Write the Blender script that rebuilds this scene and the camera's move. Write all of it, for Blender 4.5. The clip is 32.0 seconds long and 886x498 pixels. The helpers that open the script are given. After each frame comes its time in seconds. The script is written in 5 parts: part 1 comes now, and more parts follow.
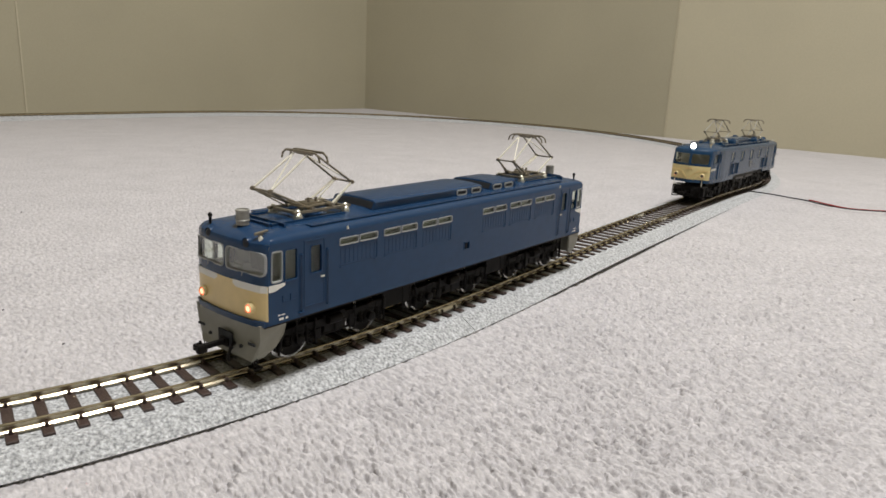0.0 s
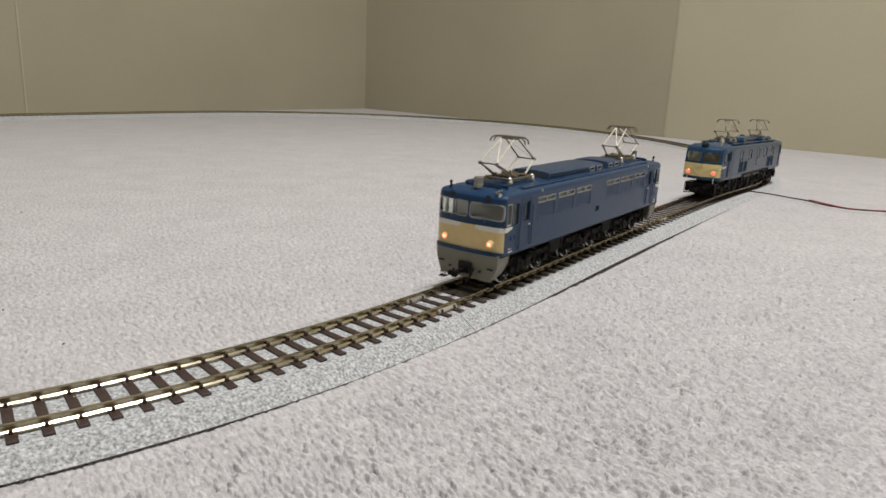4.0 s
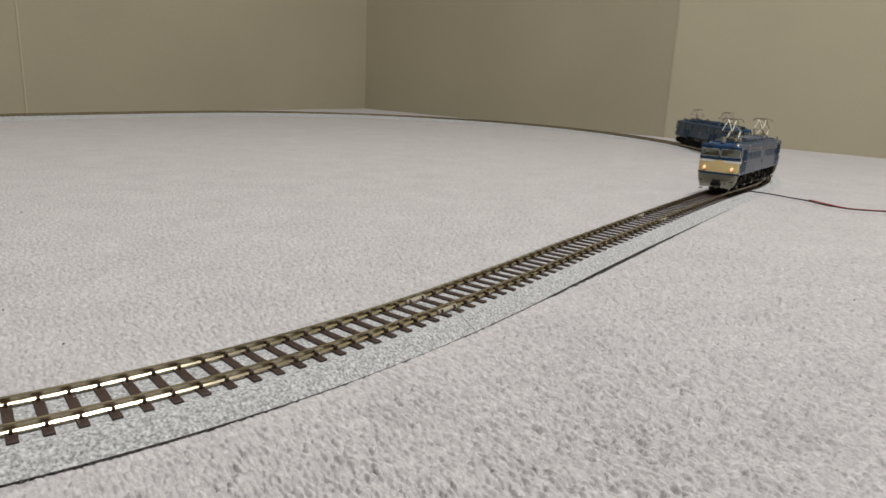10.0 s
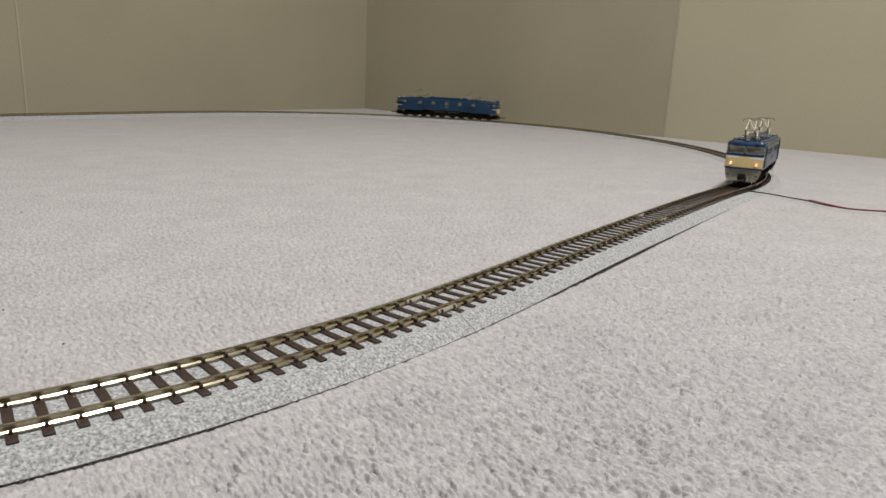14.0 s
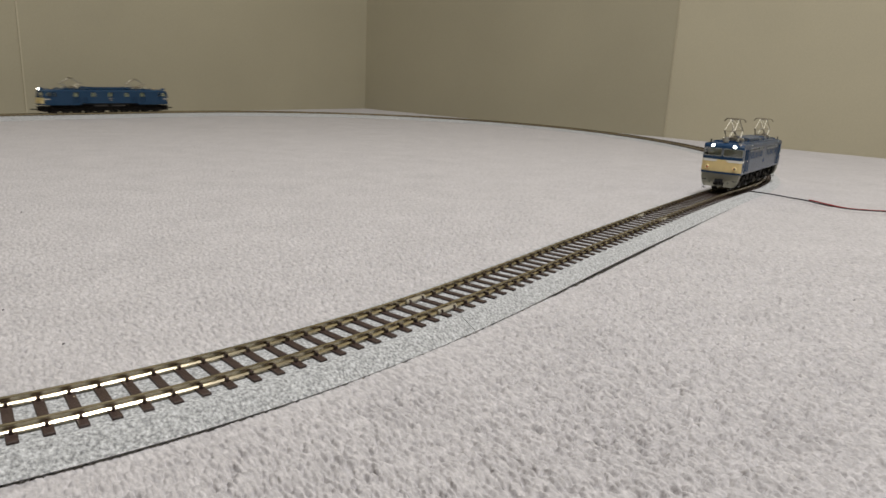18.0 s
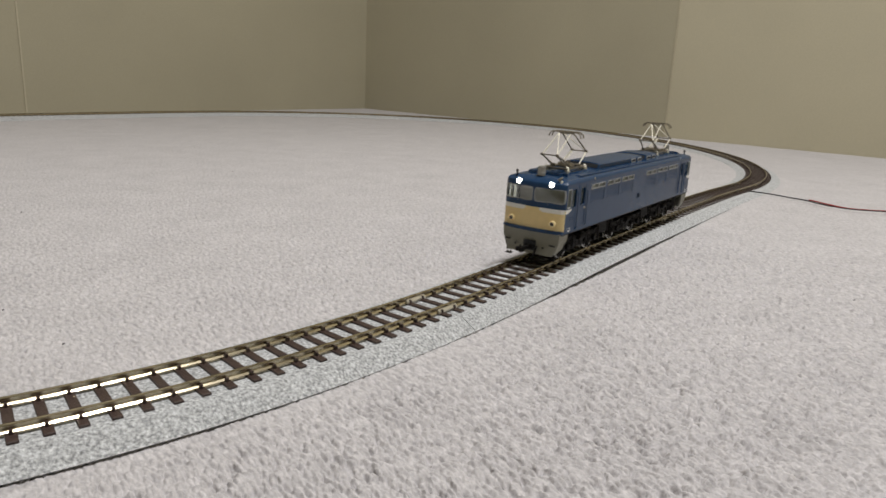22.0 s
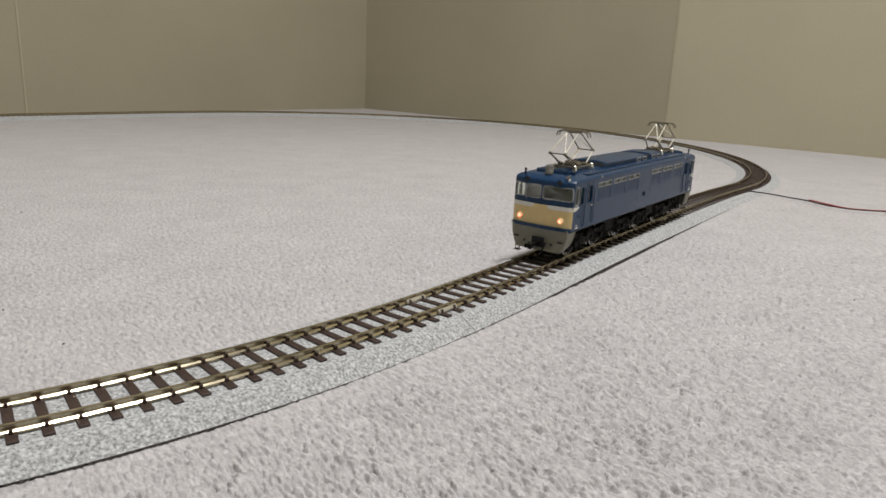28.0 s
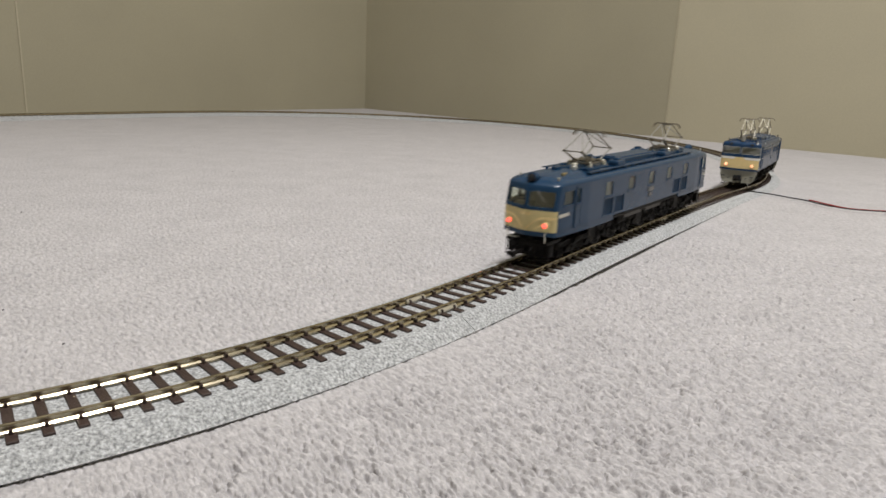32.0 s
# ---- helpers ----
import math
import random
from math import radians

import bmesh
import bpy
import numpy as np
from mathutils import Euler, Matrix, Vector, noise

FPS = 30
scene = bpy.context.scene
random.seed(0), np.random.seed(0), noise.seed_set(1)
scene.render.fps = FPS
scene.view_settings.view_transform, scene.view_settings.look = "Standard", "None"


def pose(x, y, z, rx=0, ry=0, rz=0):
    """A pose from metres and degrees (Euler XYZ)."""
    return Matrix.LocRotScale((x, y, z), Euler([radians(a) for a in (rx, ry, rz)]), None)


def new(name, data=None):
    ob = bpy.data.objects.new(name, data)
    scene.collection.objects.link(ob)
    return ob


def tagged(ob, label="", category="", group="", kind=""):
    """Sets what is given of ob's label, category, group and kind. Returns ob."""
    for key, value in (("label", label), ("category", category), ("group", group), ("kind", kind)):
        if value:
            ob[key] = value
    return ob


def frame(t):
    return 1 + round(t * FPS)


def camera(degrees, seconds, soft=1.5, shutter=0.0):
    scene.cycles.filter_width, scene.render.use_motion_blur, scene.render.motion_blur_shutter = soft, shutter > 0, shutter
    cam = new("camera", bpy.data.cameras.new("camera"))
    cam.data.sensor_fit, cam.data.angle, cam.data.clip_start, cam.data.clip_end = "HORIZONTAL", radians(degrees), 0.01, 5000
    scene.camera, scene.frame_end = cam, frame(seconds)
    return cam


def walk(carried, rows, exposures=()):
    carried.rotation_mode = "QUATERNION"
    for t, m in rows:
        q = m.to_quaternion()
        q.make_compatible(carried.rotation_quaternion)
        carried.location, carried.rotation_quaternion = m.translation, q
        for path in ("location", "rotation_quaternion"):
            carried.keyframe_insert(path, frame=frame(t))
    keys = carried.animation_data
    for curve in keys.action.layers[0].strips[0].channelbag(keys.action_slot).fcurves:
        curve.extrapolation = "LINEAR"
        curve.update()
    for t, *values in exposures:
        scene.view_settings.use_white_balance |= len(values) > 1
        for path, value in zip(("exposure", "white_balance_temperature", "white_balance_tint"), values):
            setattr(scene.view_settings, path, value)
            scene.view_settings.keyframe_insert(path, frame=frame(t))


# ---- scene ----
cam = camera(65.025, 32.0, soft=1.6, shutter=0.8)
EYE = (0.0, 0.0, 0.1010)
CAM = pose(0, 0, EYE[2], 90 - 14.316, 0, 0) @ pose(0, 0, 0, 0, 0, 2.656)
walk(cam, [(0.0, CAM), (32.0, CAM)], [(0.0, 0.08), (1.5, 0.06), (4.0, -0.06), (8.0, -0.17), (25.0, -0.16), (29.5, -0.12), (31.0, 0.05), (32.0, -0.08)])

# ---- light ----
world = bpy.data.worlds.new("world")
scene.world = world
world.use_nodes = True
world.node_tree.nodes["Background"].inputs[0].default_value = (0.9, 0.93, 1.0, 1)
world.node_tree.nodes["Background"].inputs[1].default_value = 0.02


def area_lamp(name, x, y, z, size, power, color):
    data = bpy.data.lights.new(name, "AREA")
    data.shape, data.size, data.energy, data.color = "DISK", size, power, color
    ob = new(name, data)
    ob.matrix_world = pose(x, y, z)
    return ob


area_lamp("lamp_ceiling", 0.40, 0.115, 2.30, 0.45, 58.5, (1.0, 0.985, 0.975))

# ---- materials ----


def material(name, color, rough=0.5, metal=0.0, spread=0.0, scale=200.0, bump=0.0, bump_scale=900.0, coat=0.0, emit=0.0, stain=0.0, stain_scale=20.0, spec=0.5):
    """Principled surface with two scales of variation and a fine relief."""
    m = bpy.data.materials.new(name)
    m.use_nodes = True
    nt = m.node_tree
    b = nt.nodes["Principled BSDF"]
    b.inputs["Base Color"].default_value = (*color, 1)
    b.inputs["Roughness"].default_value = rough
    b.inputs["Metallic"].default_value = metal
    b.inputs["Specular IOR Level"].default_value = spec
    b.inputs["Coat Weight"].default_value = coat
    if emit:
        b.inputs["Emission Color"].default_value = (*color, 1)
        b.inputs["Emission Strength"].default_value = emit
    tex = nt.nodes.new("ShaderNodeTexCoord")
    if spread or stain:
        out = None
        rgb = nt.nodes.new("ShaderNodeRGB")
        rgb.outputs[0].default_value = (*color, 1)
        out = rgb.outputs[0]
        for amount, sc, detail in ((spread, scale, 3.0), (stain, stain_scale, 5.0)):
            if not amount:
                continue
            n = nt.nodes.new("ShaderNodeTexNoise")
            n.inputs["Scale"].default_value = sc
            n.inputs["Detail"].default_value = detail
            nt.links.new(tex.outputs["Object"], n.inputs["Vector"])
            r = nt.nodes.new("ShaderNodeMapRange")
            r.inputs["From Min"].default_value, r.inputs["From Max"].default_value = 0.3, 0.7
            r.inputs["To Min"].default_value, r.inputs["To Max"].default_value = 1 - amount, 1 + amount
            nt.links.new(n.outputs["Fac"], r.inputs["Value"])
            x = nt.nodes.new("ShaderNodeVectorMath")
            x.operation = "SCALE"
            nt.links.new(out, x.inputs[0])
            nt.links.new(r.outputs[0], x.inputs["Scale"])
            out = x.outputs[0]
        nt.links.new(out, b.inputs["Base Color"])
    if bump:
        n = nt.nodes.new("ShaderNodeTexNoise")
        n.inputs["Scale"].default_value = bump_scale
        n.inputs["Detail"].default_value = 4.0
        nt.links.new(tex.outputs["Object"], n.inputs["Vector"])
        k = nt.nodes.new("ShaderNodeBump")
        k.inputs["Strength"].default_value = bump
        k.inputs["Distance"].default_value = 0.001
        nt.links.new(n.outputs["Fac"], k.inputs["Height"])
        nt.links.new(k.outputs[0], b.inputs["Normal"])
    return m


def glass(name, tint, gloss=0.7, least=0.04):
    m = bpy.data.materials.new(name)
    m.use_nodes = True
    nt = m.node_tree
    nt.nodes.remove(nt.nodes["Principled BSDF"])
    a, g, x = nt.nodes.new("ShaderNodeBsdfTransparent"), nt.nodes.new("ShaderNodeBsdfGlossy"), nt.nodes.new("ShaderNodeMixShader")
    a.inputs[0].default_value = (*tint, 1)
    g.inputs["Roughness"].default_value = 0.06
    facing = nt.nodes.new("ShaderNodeLayerWeight")
    steep, amount = nt.nodes.new("ShaderNodeMath"), nt.nodes.new("ShaderNodeMath")
    steep.operation, amount.operation = "POWER", "MULTIPLY_ADD"
    steep.inputs[1].default_value = 4.0
    amount.inputs[1].default_value, amount.inputs[2].default_value = gloss, least
    nt.links.new(facing.outputs["Facing"], steep.inputs[0])
    nt.links.new(steep.outputs[0], amount.inputs[0])
    nt.links.new(amount.outputs[0], x.inputs[0])
    nt.links.new(a.outputs[0], x.inputs[1])
    nt.links.new(g.outputs[0], x.inputs[2])
    nt.links.new(x.outputs[0], nt.nodes["Material Output"].inputs[0])
    return m


def carpet_material():
    """Cut pile: tufts about two millimetres across, faint tone patches."""
    m = material("carpet_pile", (0.495, 0.477, 0.484), 0.95, spread=0.07, scale=900, stain=0.05, stain_scale=28, spec=0.1)
    nt = m.node_tree
    b = nt.nodes["Principled BSDF"]
    tex = nt.nodes.new("ShaderNodeTexCoord")

    def noise_at(scale, detail):
        n = nt.nodes.new("ShaderNodeTexNoise")
        n.inputs["Scale"].default_value, n.inputs["Detail"].default_value = scale, detail
        nt.links.new(tex.outputs["Object"], n.inputs["Vector"])
        return n.outputs["Fac"]

    def math_node(op, a, c):
        n = nt.nodes.new("ShaderNodeMath")
        n.operation = op
        for k, v in enumerate((a, c)):
            if isinstance(v, (int, float)):
                n.inputs[k].default_value = v
            else:
                nt.links.new(v, n.inputs[k])
        return n.outputs[0]

    vor = nt.nodes.new("ShaderNodeTexVoronoi")
    vor.feature = "SMOOTH_F1"
    vor.inputs["Scale"].default_value = 430
    warp = nt.nodes.new("ShaderNodeVectorMath")
    warp.operation = "MULTIPLY_ADD"
    wn = nt.nodes.new("ShaderNodeTexNoise")
    wn.inputs["Scale"].default_value = 260
    nt.links.new(tex.outputs["Object"], wn.inputs["Vector"])
    nt.links.new(wn.outputs["Color"], warp.inputs[0])
    warp.inputs[1].default_value = (0.004, 0.004, 0.0)
    nt.links.new(tex.outputs["Object"], warp.inputs[2])
    nt.links.new(warp.outputs[0], vor.inputs["Vector"])
    h = math_node("MULTIPLY", vor.outputs["Distance"], -0.7)
    h = math_node("ADD", h, math_node("MULTIPLY", noise_at(520, 2.0), 0.5))
    h = math_node("ADD", h, math_node("MULTIPLY", noise_at(1200, 2.0), 0.22))
    # the pile lies one way: short darker and paler streaks paint shade between tufts
    streak = nt.nodes.new("ShaderNodeCombineXYZ")
    for axis, way in enumerate(((math.cos(-0.85) * 260, math.sin(-0.85) * 260, 0), (-math.sin(-0.85) * 760, math.cos(-0.85) * 760, 0))):
        d = nt.nodes.new("ShaderNodeVectorMath")
        d.operation = "DOT_PRODUCT"
        d.inputs[1].default_value = way
        nt.links.new(warp.outputs[0], d.inputs[0])
        nt.links.new(d.outputs["Value"], streak.inputs[axis])
    tuft_shade = nt.nodes.new("ShaderNodeTexNoise")
    tuft_shade.inputs["Scale"].default_value, tuft_shade.inputs["Detail"].default_value = 1.0, 2.0
    nt.links.new(streak.outputs[0], tuft_shade.inputs["Vector"])
    tone = nt.nodes.new("ShaderNodeMapRange")
    tone.inputs["From Min"].default_value, tone.inputs["From Max"].default_value = 0.28, 0.68
    tone.inputs["To Min"].default_value, tone.inputs["To Max"].default_value = 0.74, 1.14
    nt.links.new(tuft_shade.outputs["Fac"], tone.inputs["Value"])
    mixed = nt.nodes.new("ShaderNodeVectorMath")
    mixed.operation = "SCALE"
    nt.links.new(b.inputs["Base Color"].links[0].from_socket, mixed.inputs[0])
    nt.links.new(tone.outputs[0], mixed.inputs["Scale"])
    nt.links.new(mixed.outputs[0], b.inputs["Base Color"])
    k = nt.nodes.new("ShaderNodeBump")
    k.inputs["Strength"].default_value, k.inputs["Distance"].default_value = 0.8, 0.0009
    nt.links.new(h, k.inputs["Height"])
    nt.links.new(k.outputs[0], b.inputs["Normal"])
    return m


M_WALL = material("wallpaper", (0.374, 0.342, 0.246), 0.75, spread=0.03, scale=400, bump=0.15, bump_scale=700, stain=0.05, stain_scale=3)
# paler beige, used for the right-hand wall past its seam
M_WALL_B = material("wallpaper_paler", (0.475, 0.434, 0.316), 0.75, spread=0.03, scale=400, bump=0.15, bump_scale=700, stain=0.05, stain_scale=3)
M_SEAM = material("seam_filler", (0.455, 0.413, 0.302), 0.7, spread=0.04, scale=300)
M_CEIL = material("ceiling_paint", (0.8, 0.79, 0.75), 0.8, spread=0.02, scale=60)
M_CARPET = carpet_material()
M_BED = material("ballast_print", (0.43, 0.44, 0.45), 0.85, spread=0.52, scale=1000, stain=0.12, stain_scale=450, bump=0.8, bump_scale=1100, spec=0.3)
M_SLEEPER = material("sleeper_plastic", (0.044, 0.027, 0.023), 0.45, spread=0.2, scale=700, bump=0.2, bump_scale=1500)
M_RAIL = material("nickel_silver_rail", (0.45, 0.395, 0.285), 0.21, 1.0, spread=0.12, scale=300)
M_JOINER = material("joiner_metal", (0.58, 0.55, 0.48), 0.32, 0.7, spread=0.08, scale=400)
M_BLUE = material("loco_blue_paint", (0.0142, 0.0430, 0.102), 0.27, spread=0.05, scale=300, bump=0.03, bump_scale=2500, spec=0.28)
M_BLUE_OLD = material("express_blue_paint", (0.0142, 0.0455, 0.099), 0.27, spread=0.05, scale=300, bump=0.03, bump_scale=2500, spec=0.3)
M_CREAM_OLD = material("pale_cream_paint", (0.66, 0.55, 0.27), 0.38, spread=0.04, scale=300, bump=0.03, bump_scale=2500)
M_CREAM = material("cream_paint", (0.75, 0.585, 0.285), 0.38, spread=0.04, scale=300, bump=0.03, bump_scale=2500)
M_WHITE = material("white_band_paint", (0.75, 0.74, 0.70), 0.4, spread=0.03, scale=300)
M_GREY = material("grey_skirt_paint", (0.24, 0.235, 0.195), 0.5, spread=0.06, scale=300, bump=0.05, bump_scale=2000)
M_BLACK = material("black_underframe", (0.0055, 0.0044, 0.0040), 0.55, spec=0.16, spread=0.3, scale=500, bump=0.2, bump_scale=2000)
M_DARK = material("dark_recess", (0.010, 0.012, 0.016), 0.7, spread=0.2, scale=500)
M_INNER = material("machine_room_plastic", (0.22, 0.23, 0.17), 0.7, spread=0.1, scale=200)
M_BLIND = material("khaki_blind", (0.25, 0.245, 0.16), 0.7, spread=0.1, scale=200)
M_CAB = material("cab_interior_plastic", (0.46, 0.47, 0.42), 0.7, spread=0.1, scale=200)
M_CHROME = material("bright_metal", (0.85, 0.83, 0.74), 0.28, 0.8, spread=0.05, scale=400)
# lit tone of the pantograph arms; M_BRONZE doubles as their shaded tone
M_ARM_LIT = material("lit_arm_metal", (0.95, 0.92, 0.82), 0.36, 0.55, spread=0.08, scale=500)
M_DRUM = material("drum_grey", (0.34, 0.33, 0.30), 0.5, 0.2, spread=0.1, scale=500)
M_BRONZE = material("pantograph_dark_metal", (0.26, 0.23, 0.18), 0.38, 0.8, spread=0.15, scale=600)
M_BRASS = material("brass_whisker", (0.78, 0.62, 0.32), 0.3, 1.0, spread=0.08, scale=400)
M_LOUVRE = material("louvre_blue", (0.013, 0.040, 0.088), 0.6, spread=0.1, scale=600, bump=0.2, bump_scale=2500, spec=0.2)
M_BATTERY = material("battery_box_grey", (0.085, 0.08, 0.076), 0.6, spread=0.15, scale=400, bump=0.1, bump_scale=1500)
M_BEZEL = material("brass_bezel", (0.88, 0.74, 0.42), 0.35, 0.3, spread=0.06, scale=400)
M_WHEEL_DARK = material("blackened_wheel", (0.07, 0.064, 0.06), 0.4, 0.8, spread=0.15, scale=300)
M_WHEEL = material("steel_wheel", (0.55, 0.54, 0.52), 0.25, 1.0, spread=0.1, scale=300)
M_FRAMEW = material("window_rubber", (0.34, 0.35, 0.35), 0.45, spread=0.05, scale=400)
M_PLATE_GREY = material("plate_grey_metal", (0.17, 0.17, 0.17), 0.4, 0.3, spread=0.1, scale=400)
M_PLATE = material("number_plate_metal", (0.6, 0.58, 0.52), 0.35, 0.6, spread=0.1, scale=400)
M_GLASS = glass("cab_glass", (0.95, 0.97, 0.95), 0.7, 0.12)
M_GLASS_SIDE = glass("side_glass", (0.92, 0.95, 0.92), 0.5, 0.04)
M_HEADLIT = material("headlight_glow", (1.0, 0.95, 0.85), 0.3, emit=12)
M_TAILLIT = material("tail_light_glow", (1.0, 0.06, 0.03), 0.3, emit=4.0)
M_TAILCORE = material("tail_light_core", (1.0, 0.36, 0.20), 0.3, emit=2.6)
M_TAILRED = material("tail_light_red", (1.0, 0.09, 0.07), 0.3, emit=2.6)
M_LENS = material("unlit_lens", (0.09, 0.08, 0.07), 0.12, spread=0.05, scale=500, coat=0.5)
M_WIRE_BLACK = material("black_wire", (0.012, 0.012, 0.013), 0.4, spread=0.1, scale=300)
M_WIRE_RED = material("red_wire", (0.30, 0.018, 0.018), 0.4, spread=0.1, scale=300)
M_FIBRE = material("carpet_lint", (0.08, 0.07, 0.07), 0.9, spread=0.2, scale=500)

# ---- mesh tools: millimetres in, metres out ----
MM = 0.001


def part(name, bm, mat, parent=None, label="", smooth=False):
    """Links a bmesh as one mesh object under a thing or part."""
    me = bpy.data.meshes.new(name)
    for v in bm.verts:
        v.co *= MM
    bm.normal_update()
    bm.to_mesh(me)
    bm.free()
    for m in (mat if isinstance(mat, (list, tuple)) else [mat]):
        me.materials.append(m)
    if smooth:
        me.polygons.foreach_set("use_smooth", [True] * len(me.polygons))
        me.set_sharp_from_angle(angle=radians(38))
    ob = new(name, me)
    if parent:
        ob.parent = parent
    if label:
        ob["label"] = label
    return ob


def box(bm, x0, x1, y0, y1, z0, z1, bevel=0.0, slot=0):
    r = bmesh.ops.create_cube(bm, size=1)
    vs = r["verts"]
    for v in vs:
        v.co = Vector((x0 + (v.co.x + 0.5) * (x1 - x0), y0 + (v.co.y + 0.5) * (y1 - y0), z0 + (v.co.z + 0.5) * (z1 - z0)))
    fs = {f for v in vs for f in v.link_faces}
    for f in fs:
        f.material_index = slot
    if bevel:
        es = list({e for v in vs for e in v.link_edges})
        bmesh.ops.bevel(bm, geom=es, offset=bevel, segments=2, affect="EDGES", profile=0.5)


def rod(bm, a, b, r, seg=8, r2=None, caps=True):
    """A round bar from a to b."""
    a, b = Vector(a), Vector(b)
    d = b - a
    q = d.to_track_quat("Z", "Y").to_matrix()
    r2 = r if r2 is None else r2
    rings = []
    for c, rr in ((a, r), (b, r2)):
        rings.append([bm.verts.new(c + q @ Vector((rr * math.cos(2 * math.pi * i / seg), rr * math.sin(2 * math.pi * i / seg), 0))) for i in range(seg)])
    for i in range(seg):
        bm.faces.new((rings[0][i], rings[0][(i + 1) % seg], rings[1][(i + 1) % seg], rings[1][i]))
    if caps:
        bm.faces.new(rings[0][::-1])
        bm.faces.new(rings[1])


def pipe(bm, pts, r, seg=8):
    for a, b in zip(pts, pts[1:]):
        rod(bm, a, b, r, seg)


def turned(bm, profile, center, axis="z", seg=16):
    """A lathe-turned piece: profile of (radius, height) along the axis."""
    c = Vector(center)
    rings = []
    for r, hgt in profile:
        ring = []
        for i in range(seg):
            a = 2 * math.pi * i / seg
            u, w = r * math.cos(a), r * math.sin(a)
            ring.append(bm.verts.new(c + Vector({"z": (u, w, hgt), "x": (hgt, u, w), "y": (w, hgt, u)}[axis])))
        rings.append(ring)
    for a, b in zip(rings, rings[1:]):
        for i in range(seg):
            bm.faces.new((a[i], a[(i + 1) % seg], b[(i + 1) % seg], b[i]))
    bm.faces.new(rings[0][::-1])
    bm.faces.new(rings[-1])


def panel(bm, us, vs, holes, put, depth=0.8, slot=None):
    """A sheet over the breaks us and vs, mapped by put(u, v, d), with openings cut through it and reveals d deep."""
    verts = {}

    def vert(i, j, d):
        key = (i, j, d)
        if key not in verts:
            verts[key] = bm.verts.new(put(us[i], vs[j], d))
        return verts[key]

    def hollow(i, j):
        if not (0 <= i < len(us) - 1 and 0 <= j < len(vs) - 1):
            return None
        u, v = (us[i] + us[i + 1]) / 2, (vs[j] + vs[j + 1]) / 2
        return any(a < u < b and c < v < e for a, b, c, e in holes)

    for i in range(len(us) - 1):
        for j in range(len(vs) - 1):
            if hollow(i, j):
                for di, dj, e in ((-1, 0, ((i, j), (i, j + 1))), (1, 0, ((i + 1, j), (i + 1, j + 1))), (0, -1, ((i, j), (i + 1, j))), (0, 1, ((i, j + 1), (i + 1, j + 1)))):
                    if hollow(i + di, j + dj) is False:
                        (a, b), (c, d) = e
                        bm.faces.new((vert(a, b, 0), vert(c, d, 0), vert(c, d, depth), vert(a, b, depth)))
                continue
            f = bm.faces.new((vert(i, j, 0), vert(i + 1, j, 0), vert(i + 1, j + 1, 0), vert(i, j + 1, 0)))
            if slot:
                f.material_index = slot((us[i] + us[i + 1]) / 2, (vs[j] + vs[j + 1]) / 2)


def breaks(lo, hi, extra, step=6.0):
    n = max(1, round((hi - lo) / step))
    got = sorted({round(v, 3) for v in [lo, hi] + [e for e in extra if lo < e < hi]})
    out = list(got)
    for a, b in zip(got, got[1:]):
        k = int((b - a) // step)
        out += [a + (b - a) * i / (k + 1) for i in range(1, k + 1)]
    return sorted(out)


# ---- the line of the track ----
KNOT_S = (-420, -100, 0, 120, 300, 450, 550, 650, 800, 1000, 1200, 1400, 1600, 1800, 2000, 2200, 2400, 2700, 2843)
KNOT_K = (1.930, 2.216, 1.032, -0.340, 0.083, -0.498, 2.422, 2.033, 1.916, 1.794, 2.120, 2.192, 2.013, 1.834, 1.784, 0.032, 0.013, 0.0, 0.0)


def track_line():
    step = 1.0
    s = np.arange(-420, 2843.5, step)
    k = np.interp(s, KNOT_S, KNOT_K) * 1e-3
    i0 = 420
    th = np.concatenate([[0], np.cumsum((k[1:] + k[:-1]) / 2 * step)])
    th += 0.9220 - th[i0]
    c, n = np.cos(th), np.sin(th)
    x = np.concatenate([[0], np.cumsum((c[1:] + c[:-1]) / 2 * step)])
    y = np.concatenate([[0], np.cumsum((n[1:] + n[:-1]) / 2 * step)])
    x += -1.622 - x[i0]
    y += 284.208 - y[i0]
    # the far bend behind the camera closes the loop: an arc, then a short straight
    a, b = th[-1], th[0] + 2 * math.pi
    u, w = np.array([math.cos(a), math.sin(a)]), np.array([math.cos(b), math.sin(b)])
    n1, n2 = np.array([-math.sin(a), math.cos(a)]), np.array([-math.sin(b), math.cos(b)])
    gap = np.array([x[0] - x[-1], y[0] - y[-1]])
    m = np.column_stack([n1 - n2, w])
    R, e = np.linalg.solve(m, gap)
    for i in range(1, int(R * (b - a))):
        t = a + i / R
        x = np.append(x, x[len(s) - 1] + R * (math.sin(t) - math.sin(a)))
        y = np.append(y, y[len(s) - 1] - R * (math.cos(t) - math.cos(a)))
        th = np.append(th, t)
    xe, ye = x[-1], y[-1]
    k = max(1, int(round(e)))
    for i in range(1, k):
        x, y, th = np.append(x, xe + (x[0] - xe) * i / k), np.append(y, ye + (y[0] - ye) * i / k), np.append(th, b)
    return x, y, th


# the far half of the floor lies a little lower than the near half
FAR_D = np.arange(0.0, 6000.0, 5.0)
FAR_K = np.clip((FAR_D - 545) / 755, 0, 1)
FAR_K = 1 + 0.17 * FAR_K * FAR_K * (3 - 2 * FAR_K)


def far_out(x, y):
    """Moves a plan point outward as the floor falls away from the eye's stand."""
    k = np.interp(np.hypot(x, y), FAR_D, FAR_K)
    return x * k, y * k


